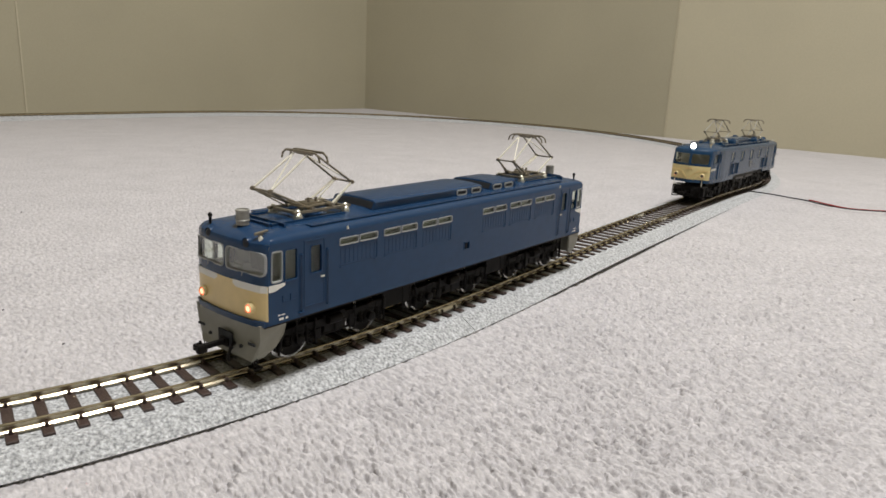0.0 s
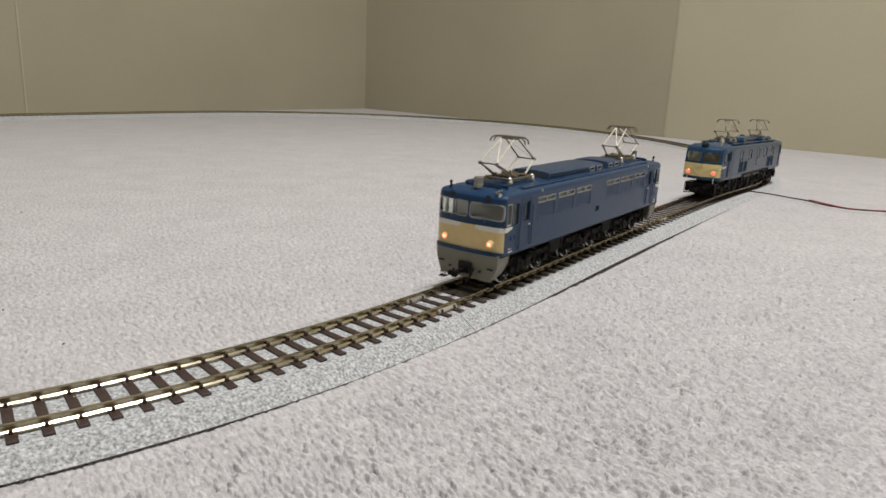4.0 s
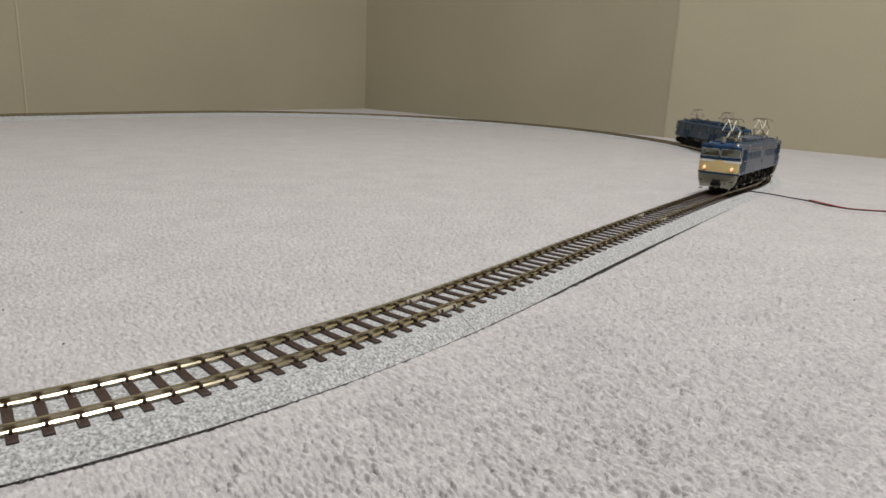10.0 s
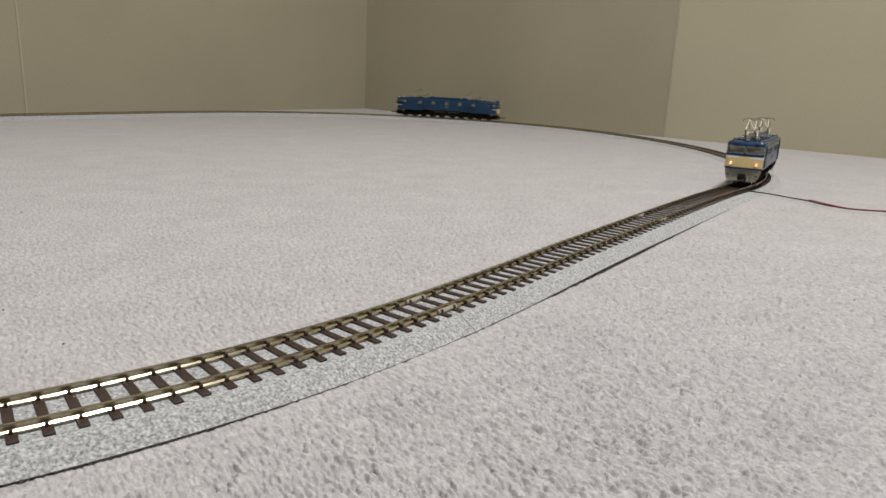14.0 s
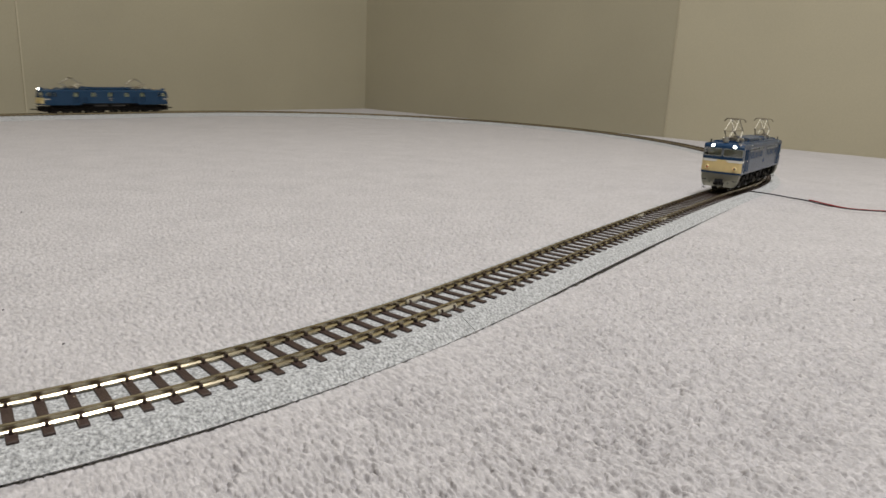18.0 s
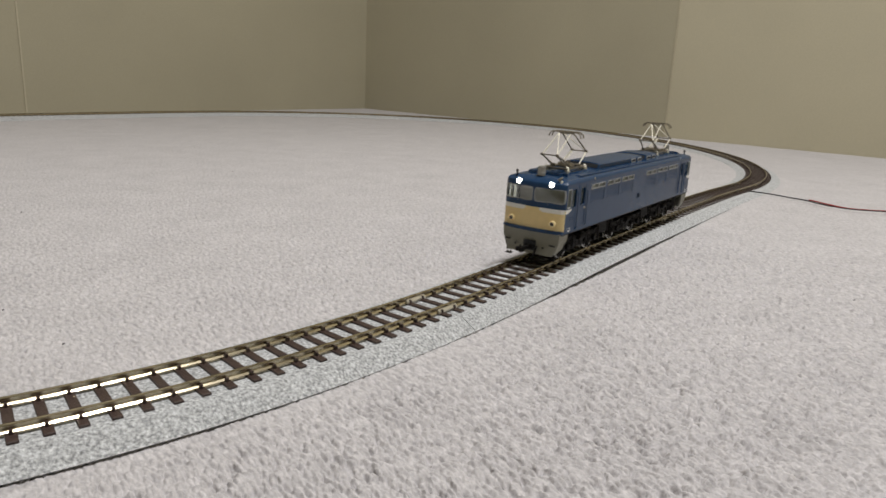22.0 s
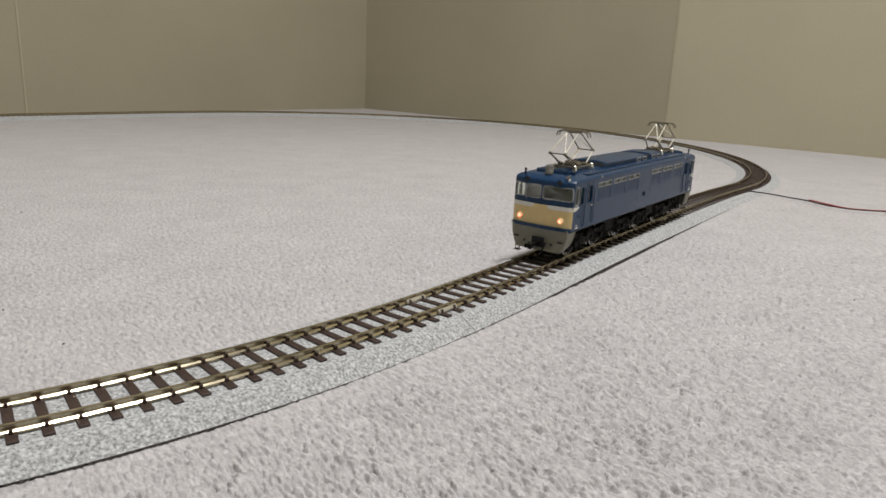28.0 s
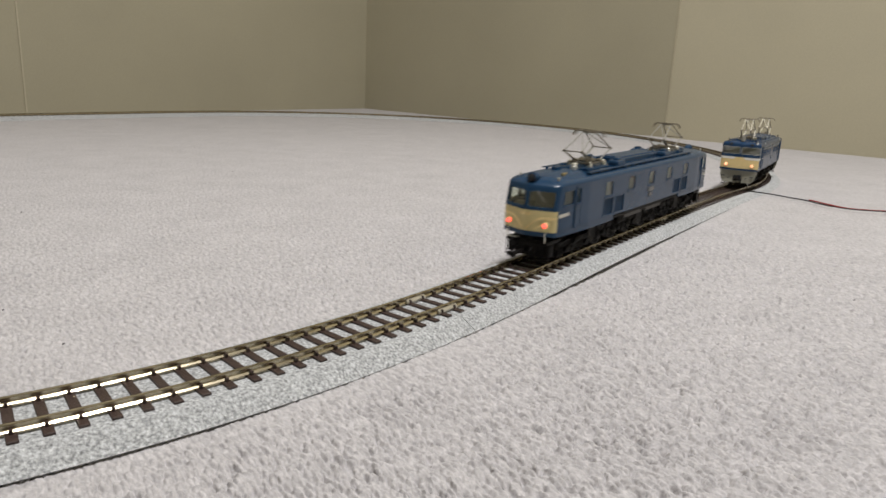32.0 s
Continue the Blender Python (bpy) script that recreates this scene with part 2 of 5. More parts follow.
def ground_z(x, y):
    """Height of the floor (mm) at a plan point."""
    return EYE[2] * 1000 * (1 - np.interp(np.hypot(x, y), FAR_D * FAR_K, FAR_K))


TX, TY, TH = track_line()
TX, TY = far_out(TX, TY)
LOOP = len(TX)
TH = np.unwrap(np.arctan2(np.roll(TY, -3) - np.roll(TY, 3), np.roll(TX, -3) - np.roll(TX, 3)))
RAIL_TOP = 7.4


def on_track(s):
    """Place (mm) and heading of the track's middle, s millimetres along it."""
    f = (s + 420) % LOOP
    i = int(f)
    j, r = (i + 1) % LOOP, f - i
    h0 = TH[i]
    d = (TH[j] - h0 + math.pi) % (2 * math.pi) - math.pi
    return TX[i] + (TX[j] - TX[i]) * r, TY[i] + (TY[j] - TY[i]) * r, h0 + d * r


def sink(s):
    """How far (mm) the roadbed's crown has settled into the pile."""
    s = (s + 420) % LOOP - 420
    return float(np.interp(s, (-420, -60, 20, 90, 200, 300, 400, 520, 700, 1000, 1500, 1900, 2500, LOOP - 420), (-0.3, -0.2, 0.0, 0.5, 0.6, 0.1, 0.4, 1.8, 1.9, 0.8, -0.8, -2.4, -2.4, -0.3)))


def swept(bm, s0, s1, profile, step=6.0, closed=True, caps=True):
    """Sweeps a profile of (offset, height) along the track."""
    n = max(1, int(round((s1 - s0) / step)))
    rings = []
    for i in range(n + 1):
        x, y, hd = on_track(s0 + (s1 - s0) * i / n)
        lift, low = float(ground_z(x, y)), sink(s0 + (s1 - s0) * i / n)
        rings.append([bm.verts.new((x - math.sin(hd) * o, y + math.cos(hd) * o, z + lift - low * min(1.0, max(0.0, z / 3)))) for o, z in profile])
    m = len(profile)
    for a, b in zip(rings, rings[1:]):
        for i in range(m if closed else m - 1):
            bm.faces.new((a[i], b[i], b[(i + 1) % m], a[(i + 1) % m]))
    if caps and closed:
        bm.faces.new(rings[0])
        bm.faces.new(rings[-1][::-1])


# ---- the room ----
FAR = float(FAR_K[-1])
FLOOR = EYE[2] * (1 - FAR)  # level of the floor along the walls
CORNER = Vector((-0.2178, 1.8254)) * FAR
WALL_A = -0.6724  # heading of the right-hand wall from the corner
DIR_R = Vector((math.cos(WALL_A), math.sin(WALL_A)))
DIR_L = Vector((math.cos(WALL_A - math.pi / 2), math.sin(WALL_A - math.pi / 2)))
ROOM_R, ROOM_L, ROOM_H = 3.6, 3.9, 2.4


def slab(name, origin, u, length, v, depth, z0, z1, mat, label, category):
    bm = bmesh.new()
    pts = [origin, origin + u * length, origin + u * length + v * depth, origin + v * depth]
    lo = [bm.verts.new((p.x * 1000, p.y * 1000, z0 * 1000)) for p in pts]
    hi = [bm.verts.new((p.x * 1000, p.y * 1000, z1 * 1000)) for p in pts]
    bm.faces.new(lo)
    bm.faces.new(hi)
    for i in range(4):
        bm.faces.new((lo[i], lo[(i + 1) % 4], hi[(i + 1) % 4], hi[i]))
    bmesh.ops.recalc_face_normals(bm, faces=bm.faces)
    return tagged(part(name, bm, mat), label, category, kind="structure")


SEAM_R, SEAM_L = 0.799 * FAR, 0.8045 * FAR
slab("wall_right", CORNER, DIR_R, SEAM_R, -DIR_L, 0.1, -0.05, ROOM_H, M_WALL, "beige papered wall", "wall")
slab("wall_right_2", CORNER + DIR_R * SEAM_R, DIR_R, ROOM_R - SEAM_R, -DIR_L, 0.1, -0.05, ROOM_H, M_WALL_B, "paler beige wall beyond the seam", "wall")
slab("wall_left", CORNER - DIR_R * 0.1, DIR_L, ROOM_L, DIR_R, 0.1, -0.05, ROOM_H, M_WALL, "beige papered wall", "wall")
slab("wall_back_1", CORNER + DIR_R * ROOM_R, DIR_L, ROOM_L, DIR_R, 0.1, -0.05, ROOM_H, M_WALL, "beige papered wall", "wall")
slab("wall_back_2", CORNER + DIR_L * ROOM_L, DIR_R, ROOM_R, DIR_L, 0.1, -0.05, ROOM_H, M_WALL, "beige papered wall", "wall")
slab("ceiling", CORNER - DIR_R * 0.1 - DIR_L * 0.1, DIR_R, ROOM_R + 0.2, DIR_L, ROOM_L + 0.2, ROOM_H, ROOM_H + 0.1, M_CEIL, "plain off-white ceiling", "ceiling")
slab("trim", CORNER + DIR_L * 0.002 + DIR_R * (SEAM_R - 0.0015), DIR_R, 0.003, -DIR_L, 0.004, FLOOR, ROOM_H, M_SEAM, "pale vertical seam of the wallpaper", "seam")
slab("trim", CORNER + DIR_R * 0.002 + DIR_L * (SEAM_L - 0.0015), DIR_L, 0.003, -DIR_R, 0.004, FLOOR, ROOM_H, M_SEAM, "pale vertical seam of the wallpaper", "seam")


def value_noise(x, y, cell, seed):
    rng = np.random.RandomState(seed)
    g = rng.rand(257, 257)
    fx, fy = x / cell, y / cell
    ix, iy = np.floor(fx).astype(int), np.floor(fy).astype(int)
    rx, ry = fx - ix, fy - iy
    rx, ry = rx * rx * (3 - 2 * rx), ry * ry * (3 - 2 * ry)
    a, b = ix % 256, iy % 256
    return (g[a, b] * (1 - rx) + g[a + 1, b] * rx) * (1 - ry) + (g[a, b + 1] * (1 - rx) + g[a + 1, b + 1] * rx) * ry


def tufts(u, v, seed):
    """Cut tufts on a jittered net, one to a unit: a soft dome over each point, raised by each tuft's own height."""
    rng = np.random.RandomState(seed)
    jx, jy, tall = rng.rand(256, 256), rng.rand(256, 256), rng.rand(256, 256)
    iu, iv = np.floor(u).astype(int), np.floor(v).astype(int)
    near, top = np.full(u.shape, 1e-9), np.zeros(u.shape)
    for du in (-1, 0, 1):
        for dv in (-1, 0, 1):
            a, b = (iu + du) % 256, (iv + dv) % 256
            w = np.exp(-9.0 * ((iu + du + 0.1 + 0.8 * jx[a, b] - u) ** 2 + (iv + dv + 0.1 + 0.8 * jy[a, b] - v) ** 2))
            near += w
            top += w * tall[a, b]
    return np.log(near) / 9.0, top / near


def carpet():
    """One sheet of cut pile laid out round the middle of the room: fine tufts on the open floor, coarser towards the far walls."""
    th = np.radians(np.concatenate([np.linspace(-180, -40, 110, endpoint=False), np.linspace(-40, 40, 1250, endpoint=False), np.linspace(40, 180, 111)]))
    rs = np.concatenate([[0.0, 0.03, 0.06, 0.09, 0.115], 0.101 / np.tan(np.radians(np.linspace(38.5, 4.2, 500))), np.linspace(1.39, 2.8, 80), np.linspace(2.86, 4.9, 34)])
    T, RR = np.meshgrid(th, rs, indexing="ij")
    X, Y = RR * np.sin(T), RR * np.cos(T)
    x, y = X * 1000, Y * 1000
    # the pile stands more ruffled where it has been walked on
    worn = np.clip((540 - y) / 260, 0, 1) * np.clip((x + 130) / 160, 0, 1)
    ruffled = (0.34 + 0.46 * worn) * (0.8 + 0.4 * value_noise(x, y, 48, 8)) * np.clip(1.5 - np.hypot(x, y) / 900, 0.4, 1.0)
    wx, wy = x + 2.2 * (value_noise(x, y, 11, 21) - 0.5), y + 2.2 * (value_noise(x, y, 11, 22) - 0.5)
    lie = -0.85
    u, v = (wx * math.cos(lie) + wy * math.sin(lie)) / 3.0, (wy * math.cos(lie) - wx * math.sin(lie)) / 1.1
    dome, tall = tufts(u, v, 3)
    z = 2.3 * dome + 1.5 * (tall - 0.5)
    # slits where tufts stand apart
    gap = 0.28 + 0.14 * worn * (value_noise(x, y, 30, 9) - 0.3)
    z -= 4.2 * np.clip(gap - tall, 0, 0.3)
    dome, tall = tufts(wx / 1.25 + 40, wy / 1.25 + 17, 5)
    z += 0.6 * dome + 0.55 * (tall - 0.5)
    z += 1.3 * (value_noise(0.7 * x + 0.6 * y, y * 1.2 - 0.5 * x, 7.5, 3) - 0.5)
    z = z * ruffled - 0.2 + 0.8 * (value_noise(x, y, 38, 5) - 0.5)
    # the roadbed presses the pile flat beside it
    near = np.full(X.shape, 99.0)
    for k in range(0, LOOP, 5):
        far, aim = math.hypot(TX[k], TY[k]), math.atan2(TX[k], TY[k])
        wide = math.asin(min(1.0, 48 / far))
        i0, i1 = np.searchsorted(th, aim - wide), np.searchsorted(th, aim + wide)
        j0, j1 = np.searchsorted(rs, (far - 48) * MM), np.searchsorted(rs, (far + 48) * MM)
        near[i0:i1, j0:j1] = np.minimum(near[i0:i1, j0:j1], np.hypot(x[i0:i1, j0:j1] - TX[k], y[i0:i1, j0:j1] - TY[k]))
    flat = np.clip((near - 26.0) / 12.0, 0.0, 1.0)
    lift = np.exp(-((x - 110) / 70) ** 2 - ((y - 385) / 90) ** 2)
    z = z * (0.5 + 0.5 * flat) - 0.55 - (np.interp(x, (-70, -30, 45, 75), (0.9, 0.1, 0.1, 0.7)) * np.clip((660 - np.hypot(x, y)) / 140, 0, 1) + 1.7 * lift) * (1 - flat)
    z += ground_z(x, y)
    n, m = len(th), len(rs)
    me = bpy.data.meshes.new("floor")
    me.vertices.add(n * m)
    me.vertices.foreach_set("co", np.stack([X, Y, z * 0.001], -1).ravel())
    i, j = np.meshgrid(np.arange(n - 1), np.arange(m - 1), indexing="ij")
    a = (i * m + j).ravel()
    quads = np.stack([a, a + 1, a + m + 1, a + m], -1)
    # the sheet ends just inside the walls
    px, py = X.ravel()[a] - CORNER.x, Y.ravel()[a] - CORNER.y
    u, v = px * DIR_R.x + py * DIR_R.y, px * DIR_L.x + py * DIR_L.y
    quads = quads[(u > -0.09) & (v > -0.09) & (u < ROOM_R + 0.09) & (v < ROOM_L + 0.09)]
    me.loops.add(quads.size)
    me.loops.foreach_set("vertex_index", quads.ravel())
    me.polygons.add(len(quads))
    me.polygons.foreach_set("loop_start", np.arange(0, quads.size, 4))
    me.polygons.foreach_set("use_smooth", np.ones(len(quads), dtype=bool))
    me.update()
    me.validate()
    me.materials.append(M_CARPET)
    return tagged(new("floor", me), "pale grey short-pile carpet with small dents", "carpet", kind="structure")


carpet()

# ---- track ----
JOINTS = [-263.0, -5.0, 262.0]
GAUGE_C = 8.65
BED = [(-22.5, -2.2), (-24.6, -0.5), (-17.6, 3.7), (-16.4, 3.95), (16.4, 3.95), (17.6, 3.7), (24.6, -0.5), (22.5, -2.2)]


def rail_profile(o):
    z = RAIL_TOP
    half = [(1.15, -2.9), (1.15, -2.3), (0.5, -1.86), (0.42, -1.6), (0.42, -1.4), (0.5, -1.25), (0.5, -0.36), (0.45, -0.223), (0.32, -0.068), (0.175, 0.0)]
    return [(o - a, z + b) for a, b in half] + [(o + a, z + b) for a, b in half[::-1]]


def sleeper_mesh():
    bm = bmesh.new()
    box(bm, -1.45, 1.45, -14.4, 14.4, 2.4, 4.7, 0.18)
    for side in (-1, 1):
        for o in (-1, 1):
            y = side * GAUGE_C + o * 1.25
            box(bm, -0.42, 0.42, y - 0.65, y + 0.65, 4.6, 6.05)
    for v in bm.verts:
        v.co *= MM
    me = bpy.data.meshes.new("sleeper")
    bm.to_mesh(me)
    bm.free()
    me.materials.append(M_SLEEPER)
    return me


TIES = 32


def track_section(s0, s1, mesh, singly):
    step = (s1 - s0) / TIES
    root = new("track_section")
    x, y, hd = on_track((s0 + s1) / 2)
    root.location = (x * MM, y * MM, 0)
    tagged(root, "model railway track on grey speckled ballast roadbed, brown sleepers", "track", "track sections")
    back = Matrix.Translation(-Vector((x, y, 0)))
    bm = bmesh.new()
    swept(bm, s0 + 0.15, s1 - 0.15, BED)
    bm.transform(back)
    part("roadbed", bm, M_BED, root)
    for o in (-GAUGE_C, GAUGE_C):
        bm = bmesh.new()
        swept(bm, s0 + 0.2, s1 - 0.2, rail_profile(o), step=4.0)
        bm.transform(back)
        part("rail", bm, M_RAIL, root)
        bm = bmesh.new()
        swept(bm, s0 - 6.0, s0 + 6.0, [(o - 1.6, 4.55), (o - 1.6, 5.3), (o - 0.7, 6.2), (o + 0.7, 6.2), (o + 1.6, 5.3), (o + 1.6, 4.55)], step=4.0)
        bm.transform(back)
        part("rail_joiner", bm, M_JOINER if s0 < 300 else M_RAIL, root, "pale silver rail joiner" if s0 < 300 else "")
    if singly:
        for i in range(TIES):
            px, py, ph = on_track(s0 + (i + 0.5) * step)
            ob = new("sleeper", mesh)
            ob.parent = root
            ob.matrix_basis = pose((px - x) * MM, (py - y) * MM, (float(ground_z(px, py)) - sink(s0 + (i + 0.5) * step)) * MM, 0, 0, math.degrees(ph))
        return
    me = bmesh.new()
    for i in range(TIES):
        px, py, ph = on_track(s0 + (i + 0.5) * step)
        c = bmesh.new()
        box(c, -1.45, 1.45, -14.3, 14.3, 2.4, 4.7)
        c.transform(Matrix.Translation((px - x, py - y, float(ground_z(px, py)) - sink(s0 + (i + 0.5) * step))) @ Matrix.Rotation(ph, 4, "Z"))
        t = bpy.data.meshes.new("tmp")
        c.to_mesh(t)
        c.free()
        me.from_mesh(t)
        bpy.data.meshes.remove(t)
    tagged(part("sleepers", me, M_SLEEPER, root), kind="stuff")


def track():
    mesh = sleeper_mesh()
    n = round((LOOP - 525) / 262)
    ends = JOINTS + [262 + (LOOP - 525) * k / n for k in range(1, n + 1)]
    for k, (a, c) in enumerate(zip(ends, ends[1:])):
        track_section(a, c, mesh, k < 8 or k == n + 1)


track()


# ---- feeder wire ----


def wire(name, pts, r, mat, label):
    bm = bmesh.new()
    pts = [(*map(float, far_out(a, b)), c + 0.7 + float(ground_z(*far_out(a, b)))) for a, b, c in pts]
    fine = []
    for i in range(len(pts) - 1):
        p0, p1, p2, p3 = (Vector(pts[max(0, min(len(pts) - 1, i + k))]) for k in (-1, 0, 1, 2))
        for k in range(8):
            t = k / 8
            fine.append(0.5 * (2 * p1 + (p2 - p0) * t + (2 * p0 - 5 * p1 + 4 * p2 - p3) * t * t + (3 * p1 - p0 - 3 * p2 + p3) * t ** 3))
    fine.append(Vector(pts[-1]))
    pipe(bm, fine, r, 8)
    return tagged(part(name, bm, mat, smooth=True), label, "wire", "feeder wires")


FEED = [(288, 660, 3.0), (299, 659.5, 2.2), (308, 661, 1.2), (316, 654, 0.8), (322, 643.6, 0.8), (330, 632, 0.9), (333, 618, 1.0), (339, 605.6, 0.8)]
wire("feeder_wire", FEED, 0.6, M_WIRE_BLACK, "thin black feeder wire plugged into the roadbed")
wire("feeder_wire", [(331.5, 629, 2.0), (334.5, 616, 2.2), (340.5, 604, 1.8), (350, 597.5, 1.0), (364, 594, 0.9), (380, 592.4, 1.0), (410, 590, 0.9), (470, 575, 0.9), (560, 560, 0.9)], 0.6, M_WIRE_RED, "thin red feeder wire lying on the carpet")
wire("feeder_wire", [(339, 605.6, 0.8), (351, 595.0, 0.8), (366, 592, 0.8), (384, 590.6, 0.8), (414, 588, 0.8), (475, 572, 0.8), (560, 556, 0.8)], 0.5, M_WIRE_BLACK, "thin black feeder wire lying on the carpet")


def lint(x, y, size):
    x, y = map(float, far_out(x, y))
    g = float(ground_z(x, y))
    bm = bmesh.new()
    rod(bm, (x - size * 0.5, y, g + 0.4), (x + size * 0.4, y + size * 0.3, g + 0.7), 0.3, 6, 0.2)
    tagged(part("lint", bm, M_FIBRE), "dark speck of lint on the carpet", "lint", "specks of lint")


for spot in ((-134, 231, 0.9), (-274, 439, 1.1), (-202, 652, 1.4), (-300, 826, 1.6), (-175, 262, 0.7), (205, 330, 0.8)):
    lint(*spot)

# ---- locomotives ----
# Local axes in millimetres: x along the track, y to its left, z up from the rail's top. Both ends are alike; end parts are built at -x and turned round for +x.
SPIN = Matrix.Rotation(math.pi, 4, "Z")
TURNING = []  # wheelsets: object, owner, radius
LAMPS = []  # two-faced bulbs: object, owner, end, head or tail


def endpart(name, bm, mat, root, end, label="", smooth=False, out=0.0):
    if out:
        bm.transform(Matrix.Translation((-out, 0, 0)))
    if end > 0:
        bm.transform(SPIN)
    return part(name, bm, mat, root, label, smooth)


def rounded(u0, u1, v0, v1, r, n=4):
    pts = []
    for cu, cv, a0 in ((u1 - r, v1 - r, 0), (u0 + r, v1 - r, 90), (u0 + r, v0 + r, 180), (u1 - r, v0 + r, 270)):
        for i in range(n + 1):
            a = radians(a0 + 90 * i / n)
            pts.append((cu + r * math.cos(a), cv + r * math.sin(a)))
    return pts


def ring(bm, u0, u1, v0, v1, r, w, put, proud=0.25, sink=0.3):
    """A rounded window frame, w wide, standing proud of its sheet."""
    o, i = rounded(u0 - w / 2, u1 + w / 2, v0 - w / 2, v1 + w / 2, r + w / 2), rounded(u0 + w / 2, u1 - w / 2, v0 + w / 2, v1 - w / 2, max(r - w / 2, 0.15))
    rows = [[bm.verts.new(put(a, b, d)) for a, b in pts] for pts, d in ((o, sink), (o, -proud), (i, -proud), (i, sink + 0.5))]
    n = len(o)
    for a, b in zip(rows, rows[1:]):
        for k in range(n):
            bm.faces.new((a[k], a[(k + 1) % n], b[(k + 1) % n], b[k]))


def pane(bm, u0, u1, v0, v1, r, put, d=0.45):
    """A thin sheet of glazing with rounded corners."""
    pts = rounded(u0, u1, v0, v1, r)
    a, b = [bm.verts.new(put(u, v, d)) for u, v in pts], [bm.verts.new(put(u, v, d + 0.25)) for u, v in pts]
    bm.faces.new(a)
    bm.faces.new(b[::-1])


def strip(bm, us, v0, v1, put, proud=0.14):
    """A raised painted strip over the breaks us."""
    lo = [bm.verts.new(put(u, v0(u), -proud)) for u in us]
    hi = [bm.verts.new(put(u, v1(u), -proud)) for u in us]
    lo2 = [bm.verts.new(put(u, v0(u), 0.1)) for u in us]
    hi2 = [bm.verts.new(put(u, v1(u), 0.1)) for u in us]
    for k in range(len(us) - 1):
        bm.faces.new((lo[k], lo[k + 1], hi[k + 1], hi[k]))
        bm.faces.new((lo2[k], lo2[k + 1], lo[k + 1], lo[k]))
        bm.faces.new((hi[k], hi[k + 1], hi2[k + 1], hi2[k]))
    for k in (0, -1):
        bm.faces.new((lo[k], hi[k], hi2[k], lo2[k]))


class Shape:
    """The outer form of a loco body: half length, half width, heights, and how its ends lean, bow and taper."""

    def __init__(self, half, wide, z0, eave, roof, lean, lean_from, bow, taper_from=1e9, taper=0.0, crown=2.2, edge=1.6, fall=0.0):
        self.fall = fall
        self.half, self.wide, self.z0, self.eave, self.roof = half, wide, z0, eave, roof
        self.lean, self.lean_from, self.bow, self.taper_from, self.taper, self.crown, self.edge = lean, lean_from, bow, taper_from, taper, crown, edge

    def width(self, x):
        return self.wide - max(0.0, abs(x) - self.taper_from) * self.taper

    def droop(self, x):
        """How far the roof's crown falls towards the rounded ends."""
        return self.fall * max(0.0, (abs(x) - self.half + 30) / 30) ** 1.6

    def front_x(self, y, z):
        """How far the end face stands from the middle."""
        w = self.width(self.half)
        k = min(1.0, abs(y) / w)
        return self.half - max(0.0, z - self.lean_from) * self.lean - self.bow * k ** self.edge - 1.1 * max(0.0, (k - 0.9) / 0.1) ** 2 - 0.10 * max(0.0, z - self.eave + 1.5) ** self.crown

    def stretch(self, x, y, z):
        """Fits the lengthwise position x to the leaning, bowed end."""
        a = abs(x)
        c = self.half - 14
        if a <= c:
            return x
        return math.copysign(c + (a - c) / 14 * (self.front_x(y, z) - c), x)

    def side(self, sign):
        return lambda u, v, d: Vector((self.stretch(u, self.width(self.half), v), sign * (self.width(u) - d), v))

    def face(self):
        return lambda u, v, d: Vector((-self.front_x(u, v) + d, u, v))

    def roof_profile(self):
        w, e, t = self.wide, self.eave, self.roof
        half = [(w, e), (w - 0.15, e + 0.7), (w - 0.7, e + 1.5), (w - 1.8, e + 2.2), (w - 3.6, e + 2.75), (w - 7.0, t - 0.75), (w - 11.5, t - 0.2), (0.0, t)]
        return half + [(-a, b) for a, b in half[-2::-1]]

    def roof_z(self, y):
        pr = self.roof_profile()[:8]
        return float(np.interp(abs(y), [p[0] for p in pr[::-1]], [p[1] for p in pr[::-1]]))


def build_roof(root, sh, mat):
    bm = bmesh.new()
    pr = sh.roof_profile()
    xs = breaks(-sh.half, sh.half, [-sh.half + 14, sh.half - 14] + [sg * (sh.half - k) for sg in (-1, 1) for k in (3, 6, 10)], 14)
    rows = []
    for x in xs:
        f = sh.width(x) / sh.wide
        low = sh.droop(x)
        rows.append([bm.verts.new((sh.stretch(x, y, z), y * f, z - low * (z - sh.eave) / (sh.roof - sh.eave))) for y, z in pr])
    for a, b in zip(rows, rows[1:]):
        for k in range(len(pr) - 1):
            bm.faces.new((a[k], b[k], b[k + 1], a[k + 1]))
    for r, flip in ((rows[0], False), (rows[-1], True)):
        # the rounded brow closes each end: bands down to the eave
        mid, n, sg, last = len(r) // 2, 14, 1 if flip else -1, None
        f = sh.width(sh.half) / sh.wide
        for k in range(mid):
            y, z = pr[k]
            row = [r[k]] + [bm.verts.new((sg * sh.front_x(y * f * (1 - 2 * i / n), z), y * f * (1 - 2 * i / n), z - sh.droop(sh.half) * (z - sh.eave) / (sh.roof - sh.eave))) for i in range(1, n)] + [r[-1 - k]]
            if last:
                for i in range(n):
                    bm.faces.new((last[i], last[i + 1], row[i + 1], row[i]))
            last = row
        for i in range(n):
            bm.faces.new((last[i], last[i + 1], r[mid]))
    bmesh.ops.recalc_face_normals(bm, faces=bm.faces)
    return part("roof", bm, mat, root, smooth=True)


